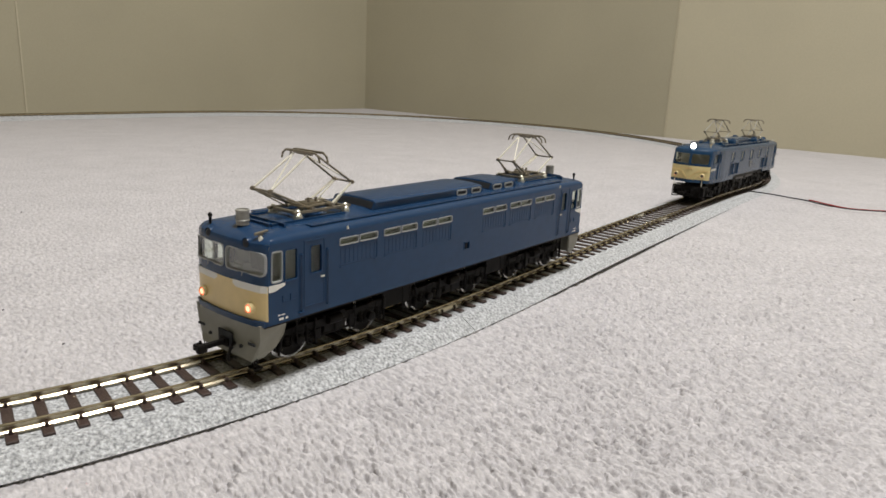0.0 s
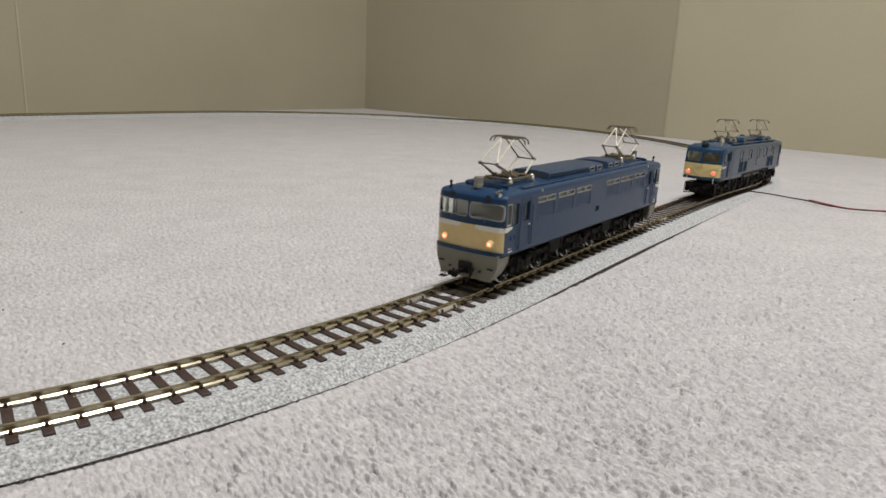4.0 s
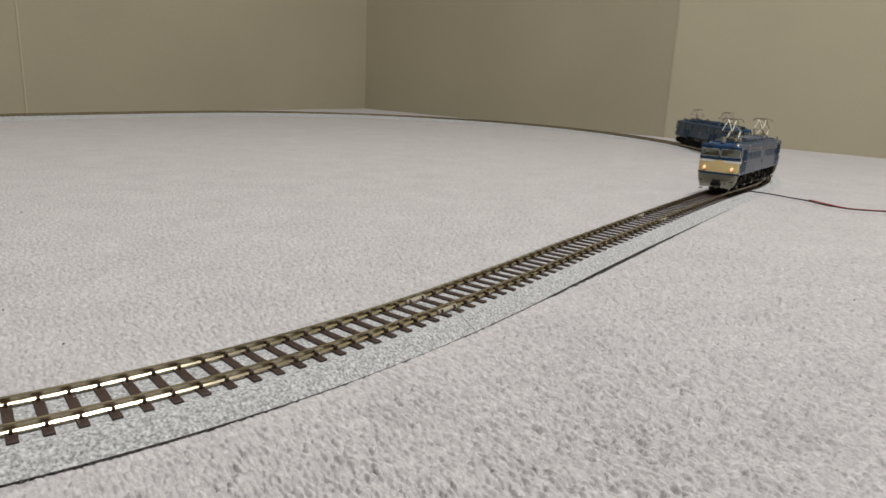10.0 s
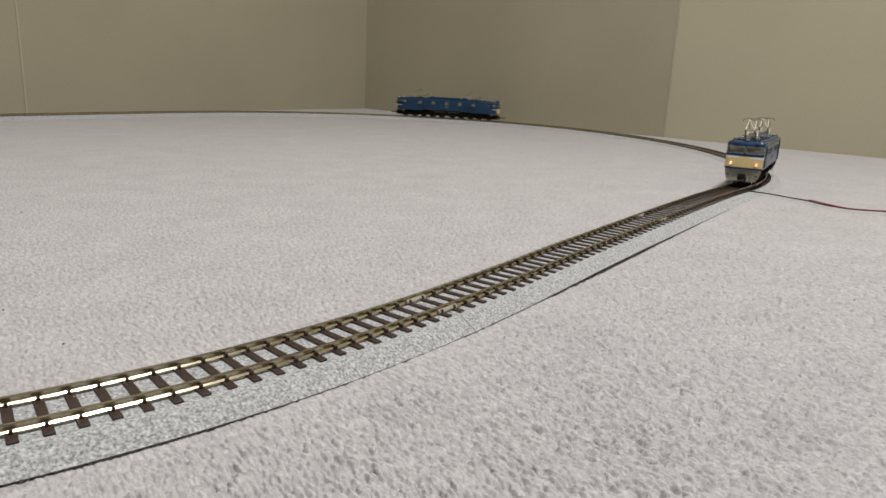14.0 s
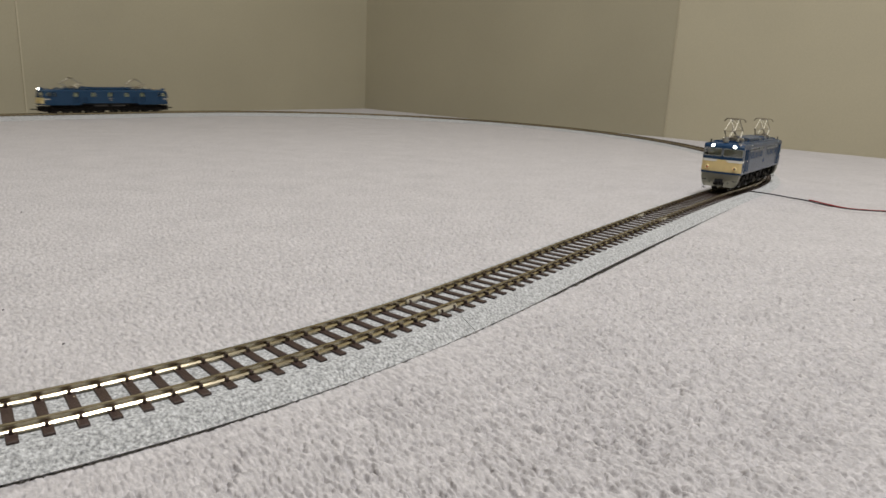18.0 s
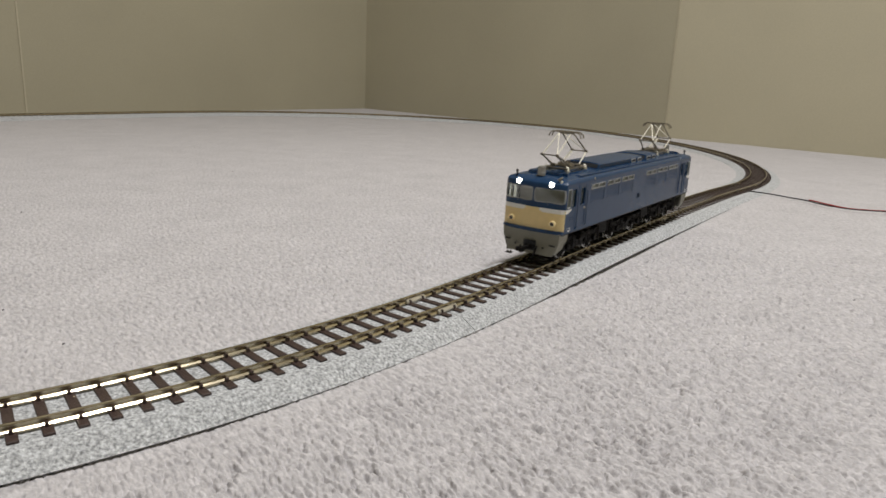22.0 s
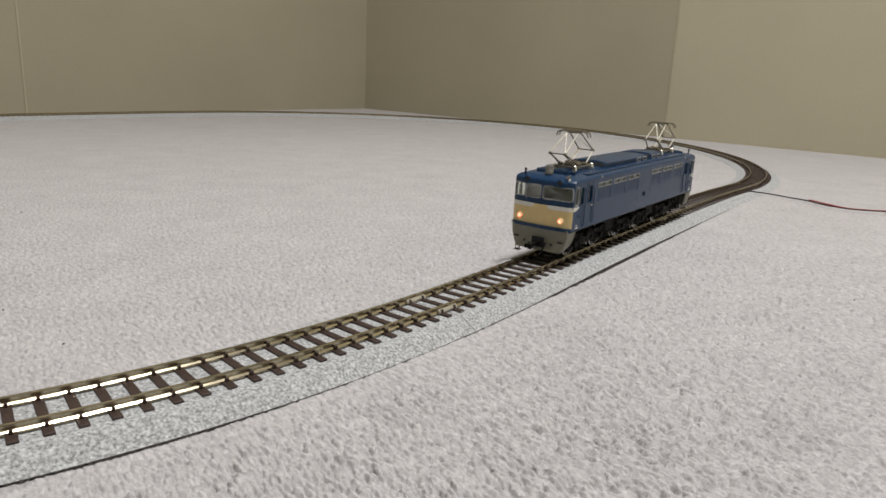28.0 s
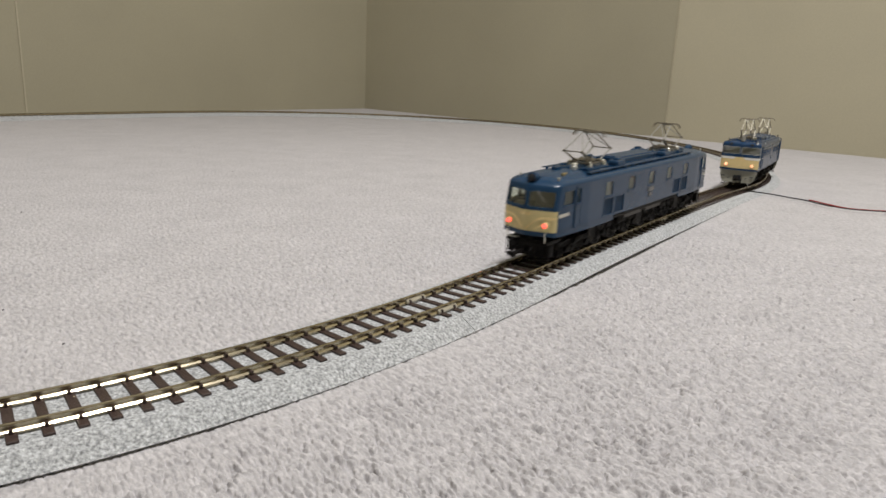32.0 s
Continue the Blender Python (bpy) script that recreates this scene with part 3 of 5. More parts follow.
def wheelset(root, x, r, owner, rim=M_WHEEL):
    bm = bmesh.new()
    rod(bm, (0, -9.5, 0), (0, 9.5, 0), 1.2)
    axle = part("wheelset", bm, M_BLACK, root)
    axle.location = (x * MM, 0, r * MM)
    for sg in (-1, 1):
        bm = bmesh.new()
        y = sg * 7.3
        turned(bm, [(r + 1.0, -1.2), (r + 1.0, -0.5), (r, -0.3), (r, 1.2), (r - 0.6, 1.25), (r - 0.7, 0.7), (2.2, 0.5), (2.0, 1.3), (1.2, 1.5)] if sg > 0 else
               [(1.2, -1.5), (2.0, -1.3), (2.2, -0.5), (r - 0.7, -0.7), (r - 0.6, -1.25), (r, -1.2), (r, 0.3), (r + 1.0, 0.5), (r + 1.0, 1.2)], (0, y, 0), "y", 28)
        for f in bm.faces:
            c = f.calc_center_median()
            f.material_index = 0 if math.hypot(c.x, c.z) > r - 0.75 else 1
        for k in range(4):
            a = math.pi / 4 + k * math.pi / 2
            rod(bm, (2.0 * math.cos(a), y + sg * 0.85, 2.0 * math.sin(a)), ((r - 1.2) * math.cos(a), y + sg * 0.85, (r - 1.2) * math.sin(a)), 0.5, 5)
        part("wheel", bm, [rim, M_BLACK], axle, "black wheel with a bright steel rim" if rim == M_WHEEL else "", True)
    TURNING.append((axle, owner, r))


def bulb(parent, owner, end, kind, x, y, z, r):
    """A two-faced lamp insert: lit face and clear face on one little drum, which turns over in its socket."""
    bm = bmesh.new()
    n = 20
    for sg, slot in ((-1, 0), (1, 1)):
        rings = []
        for k in range(5):
            a = math.pi / 2 * k / 4
            rr, h = r * math.cos(a), r * 0.55 * math.sin(a) + 0.25
            rings.append([bm.verts.new((sg * h, rr * math.cos(2 * math.pi * i / n), rr * math.sin(2 * math.pi * i / n))) for i in range(n)] if k < 4 else [bm.verts.new((sg * h, 0, 0))])
        for k, (a, b) in enumerate(zip(rings, rings[1:])):
            for i in range(n):
                f = bm.faces.new((a[i], a[(i + 1) % n], b[(i + 1) % n], b[i]) if len(b) > 1 else (a[i], a[(i + 1) % n], b[0]))
                f.material_index = slot if k == 0 or kind == "head" or sg > 0 else 2
        bm.faces.new(rings[0]).material_index = 1
    bmesh.ops.recalc_face_normals(bm, faces=bm.faces)
    mats = [M_HEADLIT, M_DARK, M_HEADLIT] if kind == "head" else [M_TAILLIT, M_LENS, M_TAILCORE if owner == "freight" else M_TAILRED]
    ob = part("bulb", bm, mats, parent, "round lamp lens", True)
    p = SPIN @ Vector((x, y, z)) if end > 0 else Vector((x, y, z))
    LAMPS.append((ob, owner, end, kind, p * MM))
    return ob


def lamp(root, owner, end, kind, x, y, z, r, rim_mat, name, label, hood=0.0, rim=0.75):
    """A round lamp: a rim with its turning bulb."""
    bm = bmesh.new()
    turned(bm, [(r + rim, 1.6), (r + rim - 0.05, -0.3), (r + rim * 0.55, -0.55), (r + 0.08, -0.3), (r + 0.08, 1.0)], (x, y, z), "x", 20)
    if hood:
        turned(bm, [(r + 0.55, 1.0), (r + 0.5, hood * 0.6), (r * 0.6, hood)], (x, y, z), "x", 20)
    ob = endpart(name, bm, rim_mat, root, end, label, True)
    bulb(ob, owner, end, kind, x + 0.1, y, z, r)


def pantograph(root, xc, zb, span, zk, zh, wide, bright, dark, xb=None, half=8.5):
    """A diamond pantograph: low base frame on four insulators, paired lower arms, upper arms, knuckles, and a two-strip head."""
    xb = xc if xb is None else xb
    bm = bmesh.new()
    for sy in (-1, 1):
        box(bm, xb - half - 2, xb + half + 2, sy * 6.3 - 0.7, sy * 6.3 + 0.7, zb + 1.3, zb + 2.2, 0.15)
    for sx in (-1, 1):
        box(bm, xb + sx * half - 0.8, xb + sx * half + 0.8, -7, 7, zb + 1.2, zb + 2.1, 0.15)
        rod(bm, (xb + sx * 4.4, -6.8, zb + 2.5), (xb + sx * 4.4, 6.8, zb + 2.5), 0.7)
        for sy in (-1, 1):
            turned(bm, [(1.0, -0.7), (1.0, 0.7)], (xb + sx * 4.4, sy * 5.4, zb + 2.5), "y", 10)
    box(bm, xb - 4.0, xb + 4.0, -2.4, 2.4, zb + 1.6, zb + 3.6, 0.3)
    for k in (-1, 1):
        rod(bm, (xb - 7.4, k * 2.9, zb + 2.5), (xb + 7.4, k * 2.9, zb + 2.5), 0.6)
        rod(bm, (xb + k * 1.6, -1.2, zb + 3.4), (xb + k * 1.6, -1.2, zb + 5.0), 0.5, 6)
    base = part("pantograph", bm, dark, root, "dark metal pantograph frame")
    for sx in (-1, 1):
        for sy in (-1, 1):
            b2 = bmesh.new()
            turned(b2, [(1.6, -0.6), (1.6, 0.3), (1.05, 0.45), (1.5, 0.8), (1.0, 1.1), (1.25, 1.4), (0.8, 1.8), (0.8, 2.5), (0.5, 2.8)], (xb + sx * half, sy * 6.3, zb), "z", 12)
            part("insulator", b2, M_CHROME, base, "bright silver insulator", True)
    # arms are one metal: lit or shaded tone is painted on by side
    for sx in (-1, 1):
        k = xc + sx * span
        for sy in (-1, 1):
            b2 = bmesh.new()
            rod(b2, (xb + sx * 4.4, sy * 5.4, zb + 2.5), (k, sy * wide, zk), 0.42, 6)
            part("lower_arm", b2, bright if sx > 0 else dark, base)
            b2 = bmesh.new()
            rod(b2, (xb + sx * 6.2, sy * 4.6, zb + 1.9), (k, sy * (wide - 0.5), zk - 0.3), 0.26, 6)
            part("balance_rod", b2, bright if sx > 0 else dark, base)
            b2 = bmesh.new()
            rod(b2, (k, sy * wide, zk), (xc + sx * 1.8, sy * 3.4, zh - 0.9), 0.36, 6)
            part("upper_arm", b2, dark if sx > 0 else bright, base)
        b2 = bmesh.new()
        rod(b2, (k, -wide - 0.8, zk), (k, wide + 0.8, zk), 0.36, 6)
        for sy in (-1, 1):
            turned(b2, [(0.75, -0.5), (0.75, 0.5)], (k, sy * wide, zk), "y", 10)
        part("knuckle_bar", b2, dark, base)
        b2 = bmesh.new()
        rod(b2, (k, -wide, zk), (xc + sx * 2.0, 3.2, zh - 1.0), 0.26, 6)
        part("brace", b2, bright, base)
    b2 = bmesh.new()
    for sx in (-1, 1):
        x = xc + sx * 1.7
        box(b2, x - 0.7, x + 0.7, -6.8, 6.8, zh - 0.35, zh + 0.35, 0.12)
        for sy in (-1, 1):
            pipe(b2, [(x, sy * 6.6, zh), (x, sy * 7.7, zh - 0.3), (x, sy * 8.9, zh - 1.2), (x, sy * 9.4, zh - 2.9)], 0.34, 6)
    for y in (-3.2, 3.2):
        rod(b2, (xc - 1.7, y, zh - 0.5), (xc + 1.7, y, zh - 0.5), 0.35, 6)
    rod(b2, (xc, -3.8, zh - 0.9), (xc, 3.8, zh - 0.9), 0.4, 6)
    part("contact_head", b2, dark, base, "dark bronze twin contact strips")


def coupler(root, end, x, z, reach=6.0):
    bm = bmesh.new()
    box(bm, x - 0.6, x + 4.5, -2.0, 2.0, z - 1.3, z + 1.3, 0.3)
    box(bm, x - reach, x - 0.5, -0.8, 0.8, z - 0.8, z + 0.8, 0.25)
    box(bm, x - reach - 2.6, x - reach + 0.4, -1.9, 0.3, z - 1.4, z + 1.4, 0.5)
    box(bm, x - reach - 2.2, x - reach - 0.4, 0.8, 2.4, z - 1.1, z + 1.1, 0.5)
    box(bm, x - reach - 0.8, x - reach + 0.6, -1.7, 2.5, z - 1.0, z + 1.0, 0.35)
    rod(bm, (x - reach - 0.8, 0.2, z + 1.2), (x - reach - 0.8, 0.2, z + 2.2), 0.45)
    endpart("coupler", bm, M_BLACK, root, end, "black knuckle coupler")


def hose(root, end, pts):
    bm = bmesh.new()
    pipe(bm, pts, 0.5, 7)
    endpart("air_hose", bm, M_BLACK, root, end, "black rubber brake hose")


def bogie(root, x, axles, zc, tall, seed, half=9.8):
    """Black side frames with axle boxes, springs, brake gear and a drop step."""
    rng = random.Random(seed)
    for sg in (-1, 1):
        bm = bmesh.new()
        y0, y1 = (sg * half, sg * (half + 1.8)) if sg > 0 else (sg * (half + 1.8), sg * half)
        lo, hi = min(axles), max(axles)
        box(bm, lo - 9, hi + 9, y0, y1, zc + 1.2, zc + 4.2, 0.3)
        box(bm, (lo + hi) / 2 - 5, (lo + hi) / 2 + 5, y0, y1, zc - 2.0, zc + 5.2, 0.4)
        for a in axles:
            box(bm, a - 2.6, a + 2.6, y0 + sg * 0.2, y1 + sg * 1.0, zc - 2.6, zc + 2.4, 0.4)
            turned(bm, [(1.7, -0.6), (1.7, 0.6), (0.9, 0.9)] if sg > 0 else [(0.9, -0.9), (1.7, -0.6), (1.7, 0.6)], (a, sg * (half + 3.0), zc - 0.2), "y", 12)
            for d in (-4.2, 4.2):
                turned(bm, [(1.1, -3.0), (1.3, -2.6), (0.95, -2.2), (1.3, -1.7), (0.95, -1.2), (1.3, -0.7), (0.95, -0.2), (1.3, 0.4), (1.1, 0.8)], (a + d, sg * (half + 1.4), zc + 1.2), "z", 8)
                box(bm, a + d * 1.75 - 0.8, a + d * 1.75 + 0.8, sg * half - 0.6, sg * half + 0.6, zc - 2.9, zc + 1.5, 0.2)
        for k in range(3):
            u = lo + (hi - lo) * (0.25 + 0.25 * k) + rng.uniform(-1, 1)
            box(bm, u - rng.uniform(0.6, 1.6), u + rng.uniform(0.6, 1.6), y0 + sg * 0.4, y1 + sg * rng.uniform(0.3, 1.2), zc - 2.9 + rng.uniform(0, 1), zc + rng.uniform(0, 3), 0.2)
        rod(bm, (lo - 8, sg * (half + 1.6), zc - 1.6), (hi + 8, sg * (half + 1.6), zc - 1.6), 0.45, 6)
        frame_part = part("bogie_frame", bm, M_BLACK, root, "black cast side frame with springs")
        # brake hangers, pull rods and cylinders
        bm = bmesh.new()
        for a in axles:
            for d in (-7.6, 7.6):
                pipe(bm, [(a + d, sg * (half + 1.9), zc + 5.4), (a + d * 0.93, sg * (half + 2.2), zc + 1.0), (a + d * 1.02, sg * (half + 2.0), zc - 3.6)], 0.42, 6)
                box(bm, a + d * 0.86 - 0.7, a + d * 0.86 + 0.7, *sorted((sg * (half - 1.2), sg * (half + 1.4))), zc - 3.4, zc + 0.6, 0.2)
            pipe(bm, [(a - 2.0, sg * (half + 3.0), zc + 3.0), (a - 2.0, sg * (half + 3.3), zc + 5.0), (a + 2.4, sg * (half + 3.3), zc + 5.2), (a + 2.4, sg * (half + 2.8), zc + 2.6)], 0.3, 6)
        part("brake_rigging", bm, M_BLACK, frame_part)
        bm = bmesh.new()
        mid = (lo + hi) / 2
        turned(bm, [(1.5, -3.2), (1.7, -2.8), (1.7, 2.4), (1.2, 2.8), (0.5, 4.6)], (mid - 1.0, sg * (half + 2.6), zc + 3.4), "x", 12)
        part("brake_cylinder", bm, M_BLACK, frame_part, smooth=True)


# ---- the freight loco ----
FS = Shape(101.2, 17.5, 17.0, 42.0, 45.7, 0.035, 29.0, 1.6, crown=2.7, edge=2.0, fall=0.7)
GROUPS = (-61.0, -40.0, -19.3, 19.3, 40.0, 61.0)


def freight_loco():
    root = tagged(new("electric_locomotive"), "blue model electric locomotive with cream front and grey skirt", "locomotive", "model locomotives")
    sh = FS
    cabs = [(87.4, 93.6, 29.8, 39.6), (94.9, 99.7, 30.2, 39.6)]
    door, dwin = (76.2, 84.8, 19.8, 41.2), (77.4, 82.2, 30.2, 39.4)
    for sg in (-1, 1):
        put = sh.side(sg)
        holes, frames = [], []
        for e in (-1, 1):
            for u0, u1, v0, v1 in cabs + [dwin]:
                holes.append((min(e * u0, e * u1), max(e * u0, e * u1), v0, v1))
        for g in GROUPS:
            holes += [(g - 8.8, g - 0.35, 37.3, 39.6), (g + 0.35, g + 8.8, 37.3, 39.6)]
        holes.append((-1.4, 2.2, 24.4, 27.4))
        louvres = [(g - 8.7, g + 8.7, 30.4, 36.5) for g in GROUPS]
        us = breaks(-101.2, 101.2, [h[k] for h in holes + louvres for k in (0, 1)], 8)
        vs = breaks(17, 42, [h[k] for h in holes + louvres for k in (2, 3)], 6)
        bm = bmesh.new()
        panel(bm, us, vs, holes + louvres, put, 0.9)
        bmesh.ops.recalc_face_normals(bm, faces=bm.faces)
        part("body_side", bm, M_BLUE, root, "dark blue body side with small upper windows")
        # framed windows
        for i, (u0, u1, v0, v1) in enumerate(holes[:-1]):
            narrow = v1 - v0 < 4
            bm = bmesh.new()
            ring(bm, u0, u1, v0, v1, 0.6 if narrow else 0.9, 0.32 if narrow else 0.4, put, 0.2)
            w = part("window_frame", bm, M_FRAMEW if narrow or abs(u0 + u1) > 186 else M_BLUE, root, "" if not narrow else "pale grey window surround")
            bm = bmesh.new()
            pane(bm, u0, u1, v0, v1, 0.4, put, 0.5)
            part("pane", bm, M_GLASS_SIDE, w)
        # sunk louvre panels with upright ribs under the windows
        for u0, u1, v0, v1 in louvres:
            bm = bmesh.new()
            box(bm, u0 - 0.2, u1 + 0.2, *sorted((sg * 16.4, sg * 17.3)), v0 - 0.2, v1 + 0.2)
            for k in range(9):
                u = u0 + 0.9 + k * (u1 - u0 - 1.8) / 8
                box(bm, u - 0.42, u + 0.42, *sorted((sg * 17.0, sg * 17.4)), v0 + 0.5, v1 - 0.4, 0.1)
            lv = part("louvre", bm, M_BLUE, root)
            bm = bmesh.new()
            for u in (u0 + 0.7, u1 - 0.7):
                box(bm, u - 0.7, u + 0.7, *sorted((sg * 17.3, sg * 17.85)), v0 - 0.5, v0 - 0.1, 0.1)
            part("louvre_lip", bm, M_BLUE, lv)
        # middle vent
        bm = bmesh.new()
        ring(bm, -1.4, 2.2, 24.4, 27.4, 0.2, 0.4, put, 0.2)
        v = part("vent", bm, M_BLUE, root, "small square blue vent")
        bm = bmesh.new()
        a = put(-1.6, 24, 0.8)
        box(bm, -1.8, 2.6, min(a.y, a.y - sg * 0.4), max(a.y, a.y - sg * 0.4), 24.0, 27.8)
        box(bm, 0.2, 0.6, min(a.y, a.y + sg * 0.7), max(a.y, a.y + sg * 0.7), 24.4, 27.4)
        part("vent_grille", bm, M_DARK, v)
        # cab doors with their frames, handles and rails
        for e in (-1, 1):
            bm = bmesh.new()
            u0, u1 = sorted((e * door[0], e * door[1]))
            y0, y1 = sorted((sg * 17.35, sg * 17.68))
            for a, b, c, d in ((u0, u0 + 0.45, door[2], door[3]), (u1 - 0.45, u1, door[2], door[3]), (u0, u1, door[3] - 0.4, door[3]), (u0, u1, door[2], door[2] + 0.4)):
                box(bm, a, b, y0, y1, c, d, 0.1)
            dr = part("door", bm, M_BLUE, root, "blue cab door with a narrow window")
            bm = bmesh.new()
            uh = e * 77.2
            yy = sg * 17.9
            box(bm, uh - 0.8, uh + 0.8, min(yy, yy - sg * 0.5), max(yy, yy - sg * 0.5), 28.4, 28.9, 0.1)
            part("door_handle", bm, M_CHROME, dr, "chrome handle")
            bm = bmesh.new()
            for u in (e * 75.2, e * 86.0):
                pipe(bm, [(u, sg * 17.4, 18.8), (u, sg * 18.1, 19.2), (u, sg * 18.1, 37.0), (u, sg * 17.4, 37.4)], 0.24, 6)
            part("grab_rail", bm, M_BLUE, root)
            bm = bmesh.new()
            box(bm, min(e * 87.0, e * 85.0), max(e * 87.0, e * 85.0), *sorted((sg * 17.3, sg * 18.2)), 18.4, 18.8, 0.1)
            for k in (0, 1):
                u = e * (89.2 + 3.0 * k)
                box(bm, u - 1.0, u + 1.0, *sorted((sg * 17.3, sg * 17.75)), 23.4, 23.8, 0.08)
                box(bm, u - 1.0, u - 0.7, *sorted((sg * 17.3, sg * 17.75)), 23.4, 25.6, 0.08)
            part("foot_plate", bm, M_BLUE, root)
            # builder's marks near the corner: plain bars
            bm = bmesh.new()
            for u, w, z, hgt in ((92.2, 1.4, 19.4, 0.35), (94.0, 0.9, 19.4, 0.35), (91.2, 0.9, 17.9, 0.7), (92.8, 1.7, 17.9, 0.7)):
                box(bm, min(e * u, e * (u + w)), max(e * u, e * (u + w)), *sorted((sg * 17.4, sg * 17.54)), z, z + hgt)
            part("marking", bm, M_WHITE, root, "small white painted marks")
        for x in (-66.2, 74.6):
            bm = bmesh.new()
            turned(bm, [(0.4, 0.0), (0.35, 0.6), (0.12, 1.2)], (x, sg * 17.45, 42.3), "z", 8)
            part("roof_hook", bm, M_CHROME, root, "small bright hook")
    build_roof(root, sh, M_BLUE)
    # engine room core seen behind the small windows
    bm = bmesh.new()
    box(bm, -74, 74, -15.6, 15.6, 18.0, 41.5)
    part("machine_room", bm, M_INNER, root, "dull olive machine room wall")
    bm = bmesh.new()
    box(bm, -99.5, 99.5, -16.9, 16.9, 16.2, 17.6)
    part("underframe", bm, M_BLACK, root)
    for end in (-1, 1):
        face = sh.face()
        holes = [(-17.1, -0.6, 32.5, 39.3), (0.6, 17.1, 32.5, 39.3)]
        bm = bmesh.new()
        us = breaks(-17.5, 17.5, [-17.2, 17.2] + [h[k] for h in holes for k in (0, 1)], 3.5)
        vs = breaks(17, 42, [18.5, 29.4, 32.5, 39.3, 40.4, 41.2], 4)
        panel(bm, us, vs, holes, face, 0.9, slot=lambda u, v: 1 if 18.5 < v < 29.4 else 0)
        bmesh.ops.recalc_face_normals(bm, faces=bm.faces)
        endpart("front_face", bm, [M_BLUE, M_CREAM], root, end, "front with a broad cream band under the windows", True)
        for k, (u0, u1, v0, v1) in enumerate(holes):
            bm = bmesh.new()
            ring(bm, u0, u1, v0, v1, 1.5, 0.42, face, 0.2)
            w = endpart("window_frame", bm, M_FRAMEW, root, end, "pale rubber windscreen surround")
            bm = bmesh.new()
            pane(bm, u0, u1, v0, v1, 1.4, face, 0.4)
            endpart("pane", bm, M_GLASS, w, end)
            bm = bmesh.new()
            m = -1 if k == 0 else 1
            pipe(bm, [face(m * 8.6, 31.6, -0.5), face(m * 9.2, 34.6, -0.6), face(m * 10.6, 36.8, -0.5)], 0.1, 5)
            endpart("wiper", bm, M_FRAMEW, w, end)
        # white brow bands that wrap round to the sides
        for sg in (-1, 1):
            bm = bmesh.new()
            us = [sg * (4.0 + 13.4 * i / 8) for i in range(9)]
            strip(bm, us, lambda u: 27.4 + max(0.0, 5.0 - abs(u)) * 0.9, lambda u: 29.5, face)
            endpart("white_band", bm, M_WHITE, root, end, "white painted brow strip")
            bm = bmesh.new()
            us = [-100.9, -99, -97, -95, -93.4]
            strip(bm, us, lambda u: 27.4 + max(0.0, u + 98) * 0.3, lambda u: 29.5, sh.side(sg))
            endpart("white_band", bm, M_WHITE, root, end, "white painted brow strip")
        # cream wraps a little onto the corner; a blue lip runs below it
        bm = bmesh.new()
        us = [-17.2 + 34.4 * i / 14 for i in range(15)]
        strip(bm, us, lambda u: 16.8, lambda u: 18.5, face, 0.9)
        endpart("front_lip", bm, M_BLUE, root, end)
        # lamps
        for y in (-9.4, 9.4):
            lamp(root, "freight", end, "head", -sh.front_x(y, 41.4) + 0.55, y, 41.4, 1.5, M_BLUE, "headlight", "round headlight set in the roof brow", rim=0.3)
        for y in (-11.9, 11.9):
            lamp(root, "freight", end, "tail", -sh.front_x(y, 22.0) - 0.9, y, 22.0, 1.0, M_BEZEL, "tail_light", "round tail light in a brass rim")
        # cab inside
        bm = bmesh.new()
        box(bm, -95.5, -72, -16.2, 16.2, 27.0, 27.6)
        box(bm, -82.6, -81.6, -16.4, 16.4, 17.5, 42.5)
        box(bm, -94.0, -90.5, 2.5, 15.0, 27.5, 31.0, 0.4)
        box(bm, -87.0, -83.5, 6.0, 11.5, 27.5, 30.0, 0.5)
        box(bm, -84.8, -83.8, 6.0, 11.5, 30.0, 34.5, 0.4)
        endpart("cab_interior", bm, M_CAB, root, end, "grey-green cab floor, desk and seat", out=3.0)
        # grey skirt: front plate and curved side cheeks
        bm = bmesh.new()
        front = [(-16.4, 17.2), (-16.0, 12.0), (-14.6, 7.4), (-12.8, 5.0), (12.8, 5.0), (14.6, 7.4), (16.0, 12.0), (16.4, 17.2)]
        rows = [[bm.verts.new((-97.2 + d + (0.9 if abs(y) > 13 else 0.0), y, z)) for y, z in front] for d in (0.0, 1.0)]
        bm.faces.new(rows[0])
        bm.faces.new(rows[1][::-1])
        for k in range(8):
            bm.faces.new((rows[0][k], rows[0][(k + 1) % 8], rows[1][(k + 1) % 8], rows[1][k]))
        for sg in (-1, 1):
            prof = [(-96.6, 17.2), (-96.4, 12.0), (-96.0, 7.4), (-95.8, 5.0), (-92.6, 5.6), (-89.6, 8.6), (-87.4, 12.6), (-86.4, 17.2)]
            a = [bm.verts.new((x, sg * float(np.interp(z, [5.0, 7.4, 12.0, 17.2], [12.9, 14.7, 16.1, 16.5])), z)) for x, z in prof]
            b = [bm.verts.new((v.co.x, v.co.y - sg * 0.9, v.co.z)) for v in a]
            bm.faces.new(a)
            bm.faces.new(b[::-1])
            for k in range(8):
                bm.faces.new((a[k], a[(k + 1) % 8], b[(k + 1) % 8], b[k]))
        bmesh.ops.recalc_face_normals(bm, faces=bm.faces)
        sk = endpart("skirt", bm, M_GREY, root, end, "olive-grey front skirt", out=4.2)
        bm = bmesh.new()
        box(bm, -97.6, -97.0, -3.6, 3.6, 6.6, 12.0, 0.2)
